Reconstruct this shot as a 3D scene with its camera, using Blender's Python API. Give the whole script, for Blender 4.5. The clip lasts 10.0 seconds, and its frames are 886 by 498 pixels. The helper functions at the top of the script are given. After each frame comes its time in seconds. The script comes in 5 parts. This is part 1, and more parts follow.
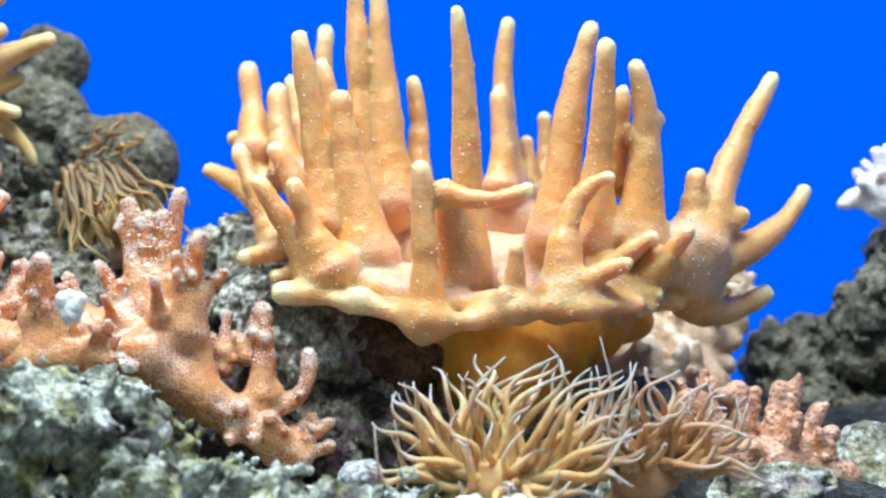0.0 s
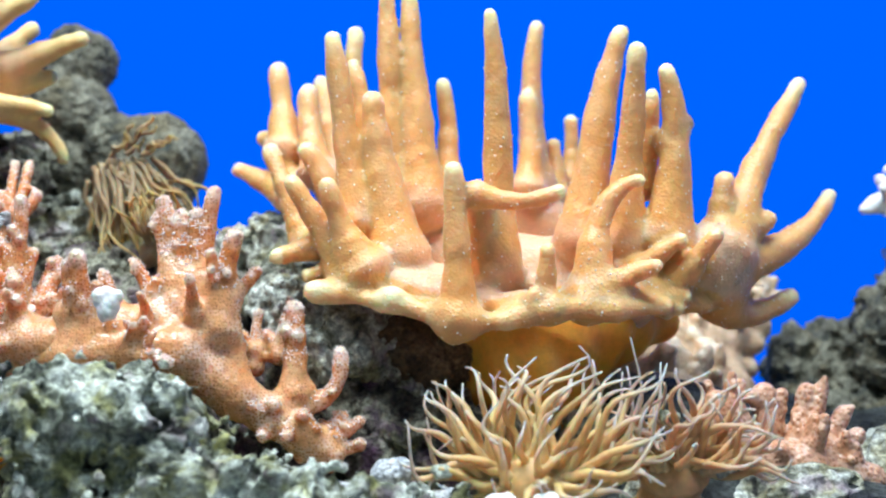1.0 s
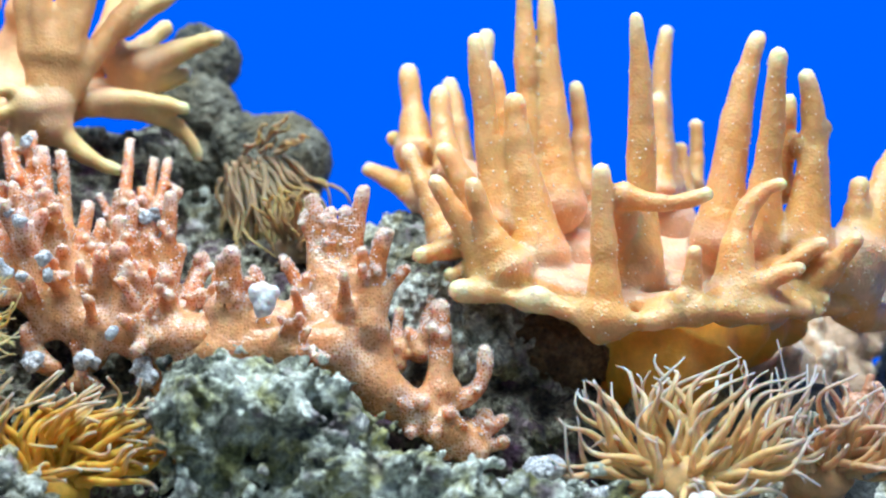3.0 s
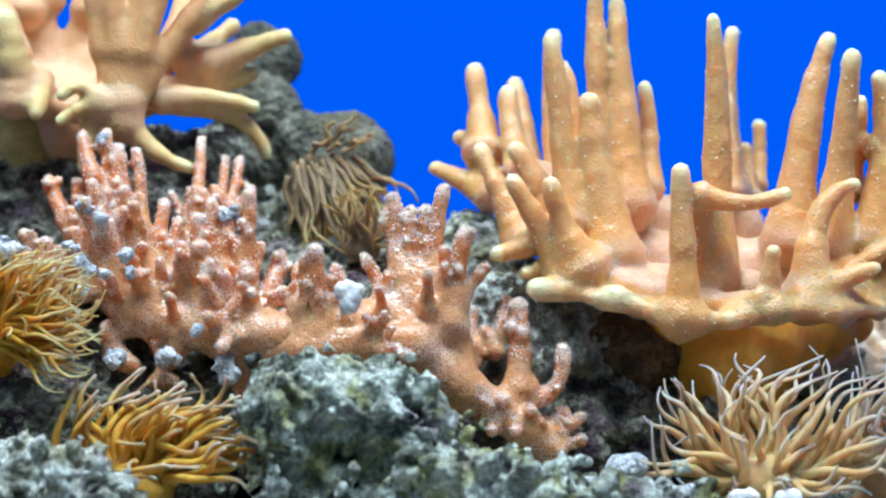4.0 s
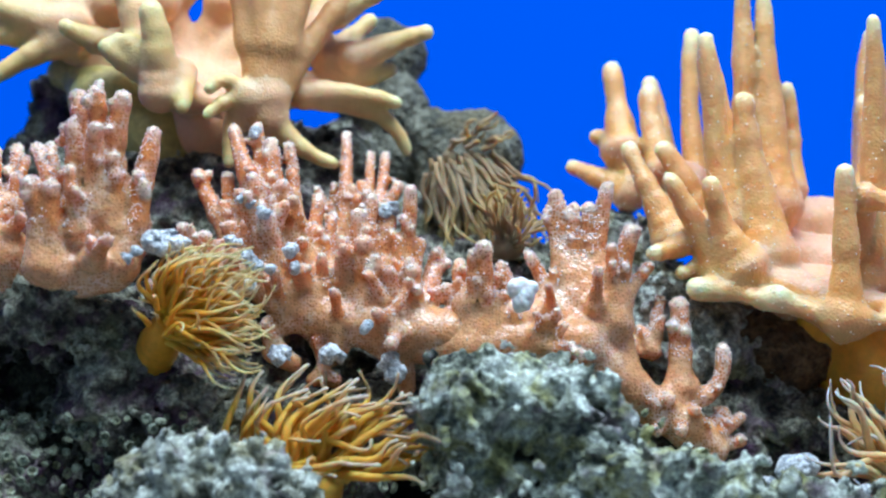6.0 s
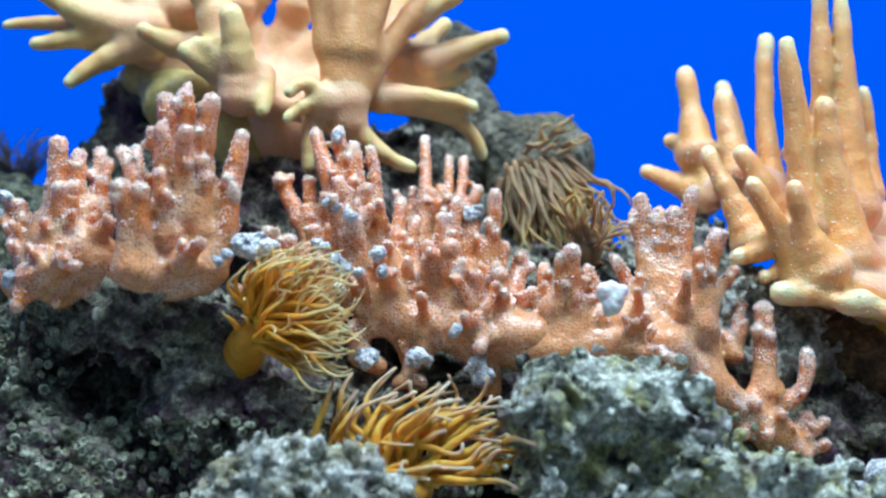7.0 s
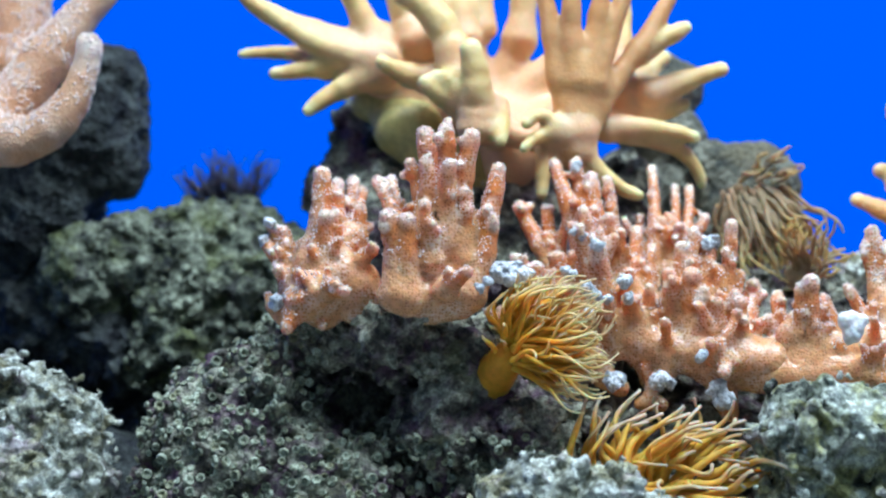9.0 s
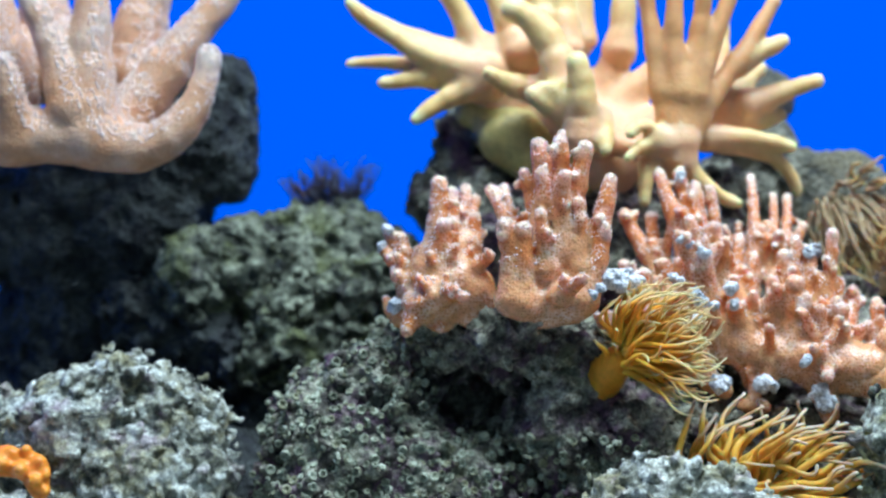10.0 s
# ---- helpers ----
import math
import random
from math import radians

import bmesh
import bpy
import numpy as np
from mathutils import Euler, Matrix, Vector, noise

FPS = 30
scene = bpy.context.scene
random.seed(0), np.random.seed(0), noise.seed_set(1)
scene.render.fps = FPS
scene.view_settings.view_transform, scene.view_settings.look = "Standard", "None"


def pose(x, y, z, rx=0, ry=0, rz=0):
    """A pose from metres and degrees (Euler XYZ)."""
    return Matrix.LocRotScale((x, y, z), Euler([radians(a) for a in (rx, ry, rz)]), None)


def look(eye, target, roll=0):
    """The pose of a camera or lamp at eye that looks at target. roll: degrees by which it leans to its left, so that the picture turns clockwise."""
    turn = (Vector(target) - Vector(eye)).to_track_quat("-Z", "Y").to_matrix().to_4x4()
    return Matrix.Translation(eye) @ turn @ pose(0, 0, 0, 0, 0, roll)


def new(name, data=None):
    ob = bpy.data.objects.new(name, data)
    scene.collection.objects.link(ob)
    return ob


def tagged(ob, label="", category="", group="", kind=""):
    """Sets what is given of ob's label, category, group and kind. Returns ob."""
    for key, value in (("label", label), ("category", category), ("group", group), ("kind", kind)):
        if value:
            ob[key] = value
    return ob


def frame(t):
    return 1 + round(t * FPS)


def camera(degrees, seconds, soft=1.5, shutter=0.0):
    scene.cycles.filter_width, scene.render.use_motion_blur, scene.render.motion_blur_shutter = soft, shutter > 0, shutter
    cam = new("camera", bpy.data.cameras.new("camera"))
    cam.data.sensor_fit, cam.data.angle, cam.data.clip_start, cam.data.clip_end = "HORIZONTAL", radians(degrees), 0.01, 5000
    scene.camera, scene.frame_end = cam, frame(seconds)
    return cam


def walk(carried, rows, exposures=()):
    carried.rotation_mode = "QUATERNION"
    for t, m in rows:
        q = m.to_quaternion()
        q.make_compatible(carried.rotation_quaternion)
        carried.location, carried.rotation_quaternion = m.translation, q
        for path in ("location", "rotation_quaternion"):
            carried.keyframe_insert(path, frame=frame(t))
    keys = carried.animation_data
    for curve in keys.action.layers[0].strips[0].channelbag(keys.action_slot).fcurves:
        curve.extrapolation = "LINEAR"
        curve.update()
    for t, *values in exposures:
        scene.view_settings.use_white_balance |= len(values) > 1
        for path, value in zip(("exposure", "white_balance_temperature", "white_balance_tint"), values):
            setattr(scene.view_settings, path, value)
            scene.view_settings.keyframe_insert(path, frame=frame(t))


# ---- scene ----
cam = camera(31.3, 10.0, 2.2)
PATH = [
    (0, (0.065, -0.722, 0.088), (-0.057, 1.272, 0.186), -2.5),
    (0.5, (0.057, -0.728, 0.086), (-0.053, 1.266, 0.188), -2.3),
    (1, (0.049, -0.729, 0.086), (-0.065, 1.265, 0.191), -2.0),
    (1.5, (0.041, -0.73, 0.087), (-0.089, 1.263, 0.192), -1.7),
    (2, (0.027, -0.733, 0.087), (-0.108, 1.26, 0.193), -1.5),
    (2.5, (0.006, -0.736, 0.085), (-0.117, 1.258, 0.197), -1.4),
    (4, (-0.063, -0.745, 0.086), (-0.136, 1.251, 0.195), -1.2),
    (4.5, (-0.089, -0.745, 0.085), (-0.137, 1.251, 0.197), -1.1),
    (5, (-0.112, -0.745, 0.083), (-0.145, 1.252, 0.202), -1.1),
    (5.5, (-0.136, -0.743, 0.084), (-0.151, 1.253, 0.201), -0.9),
    (7, (-0.194, -0.74, 0.082), (-0.2, 1.256, 0.21), -0.7),
    (7.5, (-0.217, -0.74, 0.082), (-0.239, 1.256, 0.218), -0.5),
    (8, (-0.236, -0.745, 0.085), (-0.285, 1.25, 0.22), -0.3),
    (8.5, (-0.254, -0.757, 0.089), (-0.326, 1.237, 0.223), -0.1),
    (9, (-0.278, -0.778, 0.096), (-0.352, 1.217, 0.214), 0.0),
    (9.5, (-0.301, -0.798, 0.101), (-0.38, 1.197, 0.208), 0.2),
    (10, (-0.315, -0.809, 0.103), (-0.427, 1.185, 0.205), 0.4),
]
walk(cam, [(t, look(eye, target, roll)) for t, eye, target, roll in PATH],
     [(0.0, 0.0, 6400, 10), (2.5, 0.0, 6300, 10), (4.5, -0.30, 5700, 8), (7.0, -0.28, 5650, 8), (8.5, -0.18, 5700, 8), (10.0, -0.1, 5750, 8)])
cam.data.dof.use_dof, cam.data.dof.focus_distance, cam.data.dof.aperture_fstop = True, 0.685, 5.8

# ---- light ----
world = bpy.data.worlds.new("room_light")
scene.world = world
world.use_nodes = True
world.node_tree.nodes["Background"].inputs[0].default_value = (0.50, 0.74, 1.0, 1)
world.node_tree.nodes["Background"].inputs[1].default_value = 0.26


def lamp(name, eye, target, sx, sy, watts, color):
    data = bpy.data.lights.new(name, "AREA")
    data.shape, data.size, data.size_y, data.energy, data.color = "RECTANGLE", sx, sy, watts, color
    ob = new(name, data)
    ob.matrix_world = look(eye, target)
    return ob


lamp("tank_light", (-0.06, -0.37, 1.10), (-0.06, 0.0, 0.1), 1.2, 0.34, 35.0, (0.79, 0.91, 1.0))
scene.view_settings.exposure = 0.0


# ---- materials ----
def nodes_of(name):
    m = bpy.data.materials.new(name)
    m.use_nodes = True
    return m, m.node_tree, m.node_tree.nodes["Principled BSDF"]


def link(tree, a, b):
    tree.links.new(a, b)


def noise_node(tree, scale, detail=4.0, rough=0.6, coords=None):
    n = tree.nodes.new("ShaderNodeTexNoise")
    n.inputs["Scale"].default_value, n.inputs["Detail"].default_value, n.inputs["Roughness"].default_value = scale, detail, rough
    if coords:
        link(tree, coords, n.inputs["Vector"])
    return n


def voronoi_node(tree, scale, coords=None, feature="F1"):
    n = tree.nodes.new("ShaderNodeTexVoronoi")
    n.feature = feature
    n.inputs["Scale"].default_value = scale
    if coords:
        link(tree, coords, n.inputs["Vector"])
    return n


def ramp_node(tree, source, stops):
    n = tree.nodes.new("ShaderNodeValToRGB")
    els = n.color_ramp.elements
    while len(els) < len(stops):
        els.new(0.5)
    for e, (p, c) in zip(els, stops):
        e.position, e.color = p, (*c, 1) if len(c) == 3 else c
    link(tree, source, n.inputs[0])
    return n


def mix_node(tree, factor, a, b, mode="MIX"):
    n = tree.nodes.new("ShaderNodeMix")
    n.data_type, n.blend_type = "RGBA", mode
    for sock, v in ((n.inputs[0], factor), (n.inputs[6], a), (n.inputs[7], b)):
        if isinstance(v, (int, float)):
            sock.default_value = v
        elif isinstance(v, tuple):
            sock.default_value = (*v, 1)
        else:
            link(tree, v, sock)
    return n.outputs[2]


def math_node(tree, op, a, b=0.0):
    n = tree.nodes.new("ShaderNodeMath")
    n.operation = op
    for sock, v in zip(n.inputs, (a, b)):
        if isinstance(v, (int, float)):
            sock.default_value = v
        else:
            link(tree, v, sock)
    return n.outputs[0]


def bump_node(tree, height, strength, distance, below=None):
    n = tree.nodes.new("ShaderNodeBump")
    n.inputs["Strength"].default_value, n.inputs["Distance"].default_value = strength, distance
    link(tree, height, n.inputs["Height"])
    if below:
        link(tree, below, n.inputs["Normal"])
    return n.outputs["Normal"]


def position(tree):
    return tree.nodes.new("ShaderNodeNewGeometry").outputs["Position"]


def tone_of(tree):
    n = tree.nodes.new("ShaderNodeAttribute")
    n.attribute_name = "tone"
    return n.outputs["Fac"]


def flesh(name, low, mid, tip, dot=None, dot_scale=600, rough=0.5, sss=0.25, grain=900, bump=0.5, blotch=(0.9, 0.86, 0.82), blotch_amount=0.25, root=None, frost=None, mottle=0.5, deep=0.006):
    """Living coral skin: tone runs from the body (0) to the tips (1); grain of tiny polyps; blotches; darker dots between the polyps."""
    m, tree, b = nodes_of(name)
    pos = position(tree)
    tone = ramp_node(tree, tone_of(tree), [(0.03, low), (0.12, root or low), (0.5, mid), (0.80, mid), (0.97, tip)]).outputs[0]
    big = noise_node(tree, 45, 4, 0.6, pos)
    spots = ramp_node(tree, big.outputs[0], [(0.45, (0, 0, 0)), (0.72, (1, 1, 1))])
    f = math_node(tree, "MULTIPLY", spots.outputs[0], blotch_amount)
    col = mix_node(tree, f, tone, blotch)
    fine = noise_node(tree, 260, 3, 0.6, pos)
    shade = ramp_node(tree, fine.outputs[0], [(0.3, (1 - 0.56 * mottle,) * 3), (0.7, (1 + 0.24 * mottle,) * 3)])
    col = mix_node(tree, 1.0, col, shade.outputs[0], "MULTIPLY")
    vor = voronoi_node(tree, grain, pos)
    if dot:
        v2 = voronoi_node(tree, dot_scale, pos)
        v2.inputs["Randomness"].default_value = 0.65
        if frost:
            e = ramp_node(tree, v2.outputs["Distance"], [(0.36, (0, 0, 0)), (0.56, (1, 1, 1))])
            zone = ramp_node(tree, noise_node(tree, 70, 3, 0.55, pos).outputs[0], [(0.46, (0, 0, 0)), (0.62, (1, 1, 1))])
            col = mix_node(tree, math_node(tree, "MULTIPLY", math_node(tree, "MULTIPLY", e.outputs[0], zone.outputs[0]), 0.42), col, frost)
        d = ramp_node(tree, v2.outputs["Distance"], [(0.16, (1, 1, 1)), (0.34, (0, 0, 0))])
        col = mix_node(tree, math_node(tree, "MULTIPLY", d.outputs[0], 0.7), col, dot)
    link(tree, col, b.inputs["Base Color"])
    b.inputs["Roughness"].default_value = rough
    b.inputs["Subsurface Weight"].default_value = sss
    b.inputs["Subsurface Radius"].default_value = (1.0, 0.45, 0.2)
    b.inputs["Subsurface Scale"].default_value = deep
    h = math_node(tree, "SUBTRACT", 1.0, vor.outputs["Distance"])
    n1 = bump_node(tree, fine.outputs[0], 0.08, 0.001)
    link(tree, bump_node(tree, h, bump, 0.0007, n1), b.inputs["Normal"])
    return m


def stone(name, dark, mid, light, tint, tint2, scale=1.0, rough=0.7, bump=1.0):
    """Live rock: pitted limestone with algae and coralline stains."""
    m, tree, b = nodes_of(name)
    pos = position(tree)
    n1 = noise_node(tree, 70 * scale, 8, 0.66, pos)
    base = ramp_node(tree, n1.outputs[0], [(0.36, dark), (0.47, mid), (0.57, light), (0.68, mid), (0.80, light)]).outputs[0]
    n2 = noise_node(tree, 55 * scale, 4, 0.6, pos)
    f = ramp_node(tree, n2.outputs[0], [(0.50, (0, 0, 0)), (0.62, (1, 1, 1))]).outputs[0]
    col = mix_node(tree, math_node(tree, "MULTIPLY", f, 0.65), base, tint)
    moved = tree.nodes.new("ShaderNodeMapping")
    moved.inputs["Location"].default_value = (3.1, 1.7, 5.3)
    link(tree, pos, moved.inputs["Vector"])
    n3 = noise_node(tree, 62 * scale, 4, 0.6, moved.outputs[0])
    f3 = ramp_node(tree, n3.outputs[0], [(0.56, (0, 0, 0)), (0.68, (1, 1, 1))]).outputs[0]
    col = mix_node(tree, math_node(tree, "MULTIPLY", f3, 0.6), col, tint2)
    n4 = noise_node(tree, 420 * scale, 3, 0.7, pos)
    sp = ramp_node(tree, n4.outputs[0], [(0.36, (0.60, 0.60, 0.60)), (0.64, (1.32, 1.32, 1.32))]).outputs[0]
    col = mix_node(tree, 1.0, col, sp, "MULTIPLY")
    link(tree, col, b.inputs["Base Color"])
    b.inputs["Roughness"].default_value = rough
    b.inputs["Specular IOR Level"].default_value = 0.35
    v = voronoi_node(tree, 260 * scale, pos)
    n = bump_node(tree, n1.outputs[0], bump, 0.010)
    n = bump_node(tree, v.outputs["Distance"], bump * 0.8, 0.003, n)
    link(tree, bump_node(tree, n4.outputs[0], bump * 0.8, 0.0016, n), b.inputs["Normal"])
    return m


# root: deeper orange that paints in light bleeding at the finger bases.
LEATHER = flesh("leather_coral_skin", (0.76, 0.45, 0.27), (0.72, 0.385, 0.14), (0.84, 0.71, 0.41), root=(0.80, 0.40, 0.12), blotch=(0.80, 0.53, 0.30), blotch_amount=0.3, rough=0.42, sss=0.8, grain=680, bump=0.45, mottle=0.2, deep=0.011)
# Orange raised above the skin's: light through the flesh, put into the colour.
LEATHER_UNDER = flesh("leather_underside", (0.95, 0.45, 0.06), (0.95, 0.45, 0.06), (0.9, 0.45, 0.08), blotch=(0.78, 0.29, 0.03), rough=0.5, sss=0.9, grain=600, bump=0.2, mottle=0.25, deep=0.014)
LEATHER_PALE = flesh("pale_leather_skin", (0.76, 0.44, 0.23), (0.70, 0.48, 0.18), (0.79, 0.73, 0.36), blotch=(0.76, 0.60, 0.30), blotch_amount=0.4, rough=0.5, sss=0.5, grain=800, bump=0.3, mottle=0.15)
LEATHER_FAN = flesh("tan_leather_skin", (0.68, 0.34, 0.12), (0.66, 0.33, 0.12), (0.76, 0.46, 0.22), blotch=(0.72, 0.40, 0.20), blotch_amount=0.3, rough=0.5, sss=0.45, grain=800, bump=0.3, mottle=0.15)
LEATHER_BLUSH = flesh("blush_leather_skin", (0.60, 0.31, 0.16), (0.62, 0.34, 0.19), (0.78, 0.62, 0.50), blotch=(0.70, 0.54, 0.43), blotch_amount=0.6, rough=0.5, grain=700, bump=0.5, mottle=0.2)
PINK = flesh("pink_coral_skin", (0.72, 0.345, 0.15), (0.69, 0.245, 0.076), (0.84, 0.60, 0.46), dot=(0.24, 0.06, 0.025), dot_scale=720, blotch=(0.80, 0.50, 0.33), blotch_amount=0.3, rough=0.22, sss=0.6, grain=620, bump=0.45, frost=(0.90, 0.76, 0.67), mottle=0.3, deep=0.008)
BEIGE = flesh("beige_coral_skin", (0.62, 0.41, 0.25), (0.68, 0.46, 0.28), (0.86, 0.73, 0.56), blotch=(0.82, 0.70, 0.55), rough=0.5, grain=500, bump=0.6)
TAN_PINK = flesh("tan_coral_skin", (0.62, 0.32, 0.19), (0.56, 0.255, 0.13), (0.68, 0.38, 0.24), dot=(0.34, 0.12, 0.05), dot_scale=420, blotch=(0.80, 0.60, 0.48), blotch_amount=0.4, rough=0.3, grain=420, bump=1.0, frost=(0.78, 0.58, 0.46))
CREAM = flesh("white_coral_skin", (0.84, 0.82, 0.78), (0.84, 0.80, 0.76), (0.9, 0.86, 0.84), rough=0.6, grain=500)
ORANGE = flesh("orange_coral_skin", (0.90, 0.25, 0.02), (0.95, 0.30, 0.02), (0.98, 0.42, 0.05), rough=0.45, grain=300, blotch_amount=0.1)
POLYP = flesh("polyp_tip", (0.90, 0.80, 0.60), (0.90, 0.80, 0.60), (0.92, 0.85, 0.7), rough=0.35, grain=300, sss=0.1)
# Pale polyp colour; the beads on the pink corals double as white glints.
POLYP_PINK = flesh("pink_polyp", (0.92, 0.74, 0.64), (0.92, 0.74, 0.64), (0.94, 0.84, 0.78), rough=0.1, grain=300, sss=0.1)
ROCK = stone("live_rock", (0.035, 0.035, 0.03), (0.36, 0.36, 0.27), (0.88, 0.90, 0.79), (0.46, 0.41, 0.20), (0.46, 0.33, 0.40))
# Algae green, taken far darker than the live rock to carry shade.
ROCK_ALGAE_SHADE = stone("algae_shade_rock", (0.010, 0.013, 0.011), (0.095, 0.102, 0.065), (0.38, 0.40, 0.28), (0.17, 0.19, 0.06), (0.08, 0.07, 0.08))
ROCK_TEAL = stone("pale_green_rock", (0.03, 0.033, 0.028), (0.32, 0.34, 0.25), (0.84, 0.88, 0.76), (0.46, 0.44, 0.13), (0.30, 0.22, 0.26), scale=0.9)
# Own colour of the dark rocks; also carries shade in hollows under corals.
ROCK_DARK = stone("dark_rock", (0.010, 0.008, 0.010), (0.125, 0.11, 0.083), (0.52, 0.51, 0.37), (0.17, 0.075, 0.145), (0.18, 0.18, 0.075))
ROCK_GREY = stone("grey_boulder", (0.06, 0.065, 0.055), (0.155, 0.145, 0.10), (0.30, 0.285, 0.21), (0.20, 0.165, 0.09), (0.10, 0.095, 0.08), rough=0.85)
# Grey rock taken near black: the shade is painted into its colour.
ROCK_SHADE = stone("shade_grey_rock", (0.008, 0.010, 0.011), (0.032, 0.036, 0.034), (0.10, 0.11, 0.10), (0.04, 0.045, 0.035), (0.03, 0.03, 0.04))
ROCK_BROWN = stone("brown_rock", (0.03, 0.015, 0.008), (0.14, 0.075, 0.035), (0.26, 0.16, 0.08), (0.22, 0.12, 0.04), (0.12, 0.10, 0.06))
DEAD = stone("bleached_crust", (0.34, 0.38, 0.43), (0.64, 0.66, 0.68), (0.88, 0.88, 0.88), (0.78, 0.77, 0.74), (0.50, 0.54, 0.60), scale=1.8, rough=0.6, bump=0.6)
OLIVE = flesh("olive_stalk", (0.52, 0.42, 0.13), (0.52, 0.42, 0.13), (0.5, 0.42, 0.16), blotch=(0.5, 0.44, 0.2), rough=0.55, grain=500, bump=0.3)
RING = stone("ring_polyp_skin", (0.08, 0.085, 0.055), (0.23, 0.245, 0.16), (0.50, 0.53, 0.39), (0.27, 0.245, 0.12), (0.16, 0.19, 0.14), scale=2.0, bump=0.3)
SAND = stone("tank_sand", (0.2, 0.19, 0.16), (0.4, 0.38, 0.32), (0.6, 0.58, 0.5), (0.4, 0.38, 0.3), (0.3, 0.3, 0.28), bump=0.3)


def tentacle_skin(name, base, tip, rough=0.35, glow=0.16, turn=0.5):
    m, tree, b = nodes_of(name)
    pale = tuple(min(1.0, v * 1.15 + glow * 0.6) for v in base)
    col = ramp_node(tree, tone_of(tree), [(0.0, pale), (0.22, base), (turn, base), (0.55 + 0.45 * turn + 0.1, tip), (1.0, tuple(0.8 * v + glow for v in tip))]).outputs[0]
    n = noise_node(tree, 180, 3, 0.6, position(tree))
    sh = ramp_node(tree, n.outputs[0], [(0.3, (0.75, 0.75, 0.75)), (0.7, (1.15, 1.15, 1.15))]).outputs[0]
    link(tree, mix_node(tree, 1.0, col, sh, "MULTIPLY"), b.inputs["Base Color"])
    b.inputs["Roughness"].default_value = rough
    b.inputs["Subsurface Weight"].default_value = 0.7
    b.inputs["Transmission Weight"].default_value = 0.25
    b.inputs["IOR"].default_value = 1.2
    b.inputs["Subsurface Radius"].default_value = (1.0, 0.5, 0.25)
    b.inputs["Subsurface Scale"].default_value = 0.005
    link(tree, bump_node(tree, n.outputs[0], 0.4, 0.0008), b.inputs["Normal"])
    return m


TENT_TAN = tentacle_skin("tan_tentacle", (0.84, 0.55, 0.25), (0.76, 0.62, 0.56))
TENT_GOLD = tentacle_skin("golden_tentacle", (0.83, 0.47, 0.08), (0.74, 0.56, 0.42), 0.3, 0.1, 0.66)
TENT_ORANGE = tentacle_skin("orange_tentacle", (0.97, 0.44, 0.05), (0.97, 0.70, 0.38), 0.35, 0.0)
TENT_BROWN = tentacle_skin("brown_tentacle", (0.40, 0.285, 0.17), (0.62, 0.43, 0.18), 0.7, 0.0)
TENT_DARK = tentacle_skin("dark_tentacle", (0.05, 0.05, 0.07), (0.08, 0.08, 0.10), 0.6, 0.0)
TENT_RUST = tentacle_skin("rust_tentacle", (0.74, 0.44, 0.22), (0.72, 0.55, 0.48))


def blue_glow_wall():
    m, tree, b = nodes_of("blue_wall_glow")
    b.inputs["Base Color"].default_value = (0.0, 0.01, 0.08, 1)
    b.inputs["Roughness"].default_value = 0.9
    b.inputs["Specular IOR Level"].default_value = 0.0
    # The wall emits its blue itself, standing in for lamp light on it.
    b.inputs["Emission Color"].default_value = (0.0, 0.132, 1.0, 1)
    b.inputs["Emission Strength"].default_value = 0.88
    return m


BLUE = blue_glow_wall()


# ---- building ----
TABLE = np.random.RandomState(11).rand(32, 32, 32).astype(np.float32)
JIT = np.random.RandomState(12).rand(32, 32, 32, 3).astype(np.float32)


def value_noise(p):
    i = np.floor(p).astype(np.int64)
    f = p - i
    f = f * f * (3 - 2 * f)
    i &= 31
    j = (i + 1) & 31
    x0, y0, z0, x1, y1, z1 = i[:, 0], i[:, 1], i[:, 2], j[:, 0], j[:, 1], j[:, 2]
    fx, fy, fz = f[:, 0], f[:, 1], f[:, 2]
    a = TABLE[x0, y0, z0] * (1 - fx) + TABLE[x1, y0, z0] * fx
    b = TABLE[x0, y1, z0] * (1 - fx) + TABLE[x1, y1, z0] * fx
    c = TABLE[x0, y0, z1] * (1 - fx) + TABLE[x1, y0, z1] * fx
    d = TABLE[x0, y1, z1] * (1 - fx) + TABLE[x1, y1, z1] * fx
    return (a * (1 - fy) + b * fy) * (1 - fz) + (c * (1 - fy) + d * fy) * fz


def fbm(p, scale, octaves=4, gain=0.5):
    out, amp, total = np.zeros(len(p), np.float32), 1.0, 0.0
    q = p * scale
    for k in range(octaves):
        out += amp * (value_noise(q + 7.3 * k) * 2 - 1)
        total += amp
        amp *= gain
        q = q * 2.03
    return out / total


TURN = np.array(Euler((0.6, 0.45, 0.8)).to_matrix())


def cells(p, scale):
    """Distance to the nearest scattered point, in cells."""
    q = (np.asarray(p) @ TURN * scale).astype(np.float32)
    q = q + 0.32 * np.sin(1.3 * q[:, [1, 2, 0]] + 0.7)
    i = np.floor(q - 0.5).astype(np.int32)
    best = np.full(len(p), 9.0, np.float32)
    for dx in (0, 1):
        for dy in (0, 1):
            for dz in (0, 1):
                c = i + np.array((dx, dy, dz), np.int32)
                w = c & 31
                away = q - c - 0.25 - 0.5 * JIT[w[:, 0], w[:, 1], w[:, 2]]
                best = np.minimum(best, (away * away).sum(1))
    return np.sqrt(best)


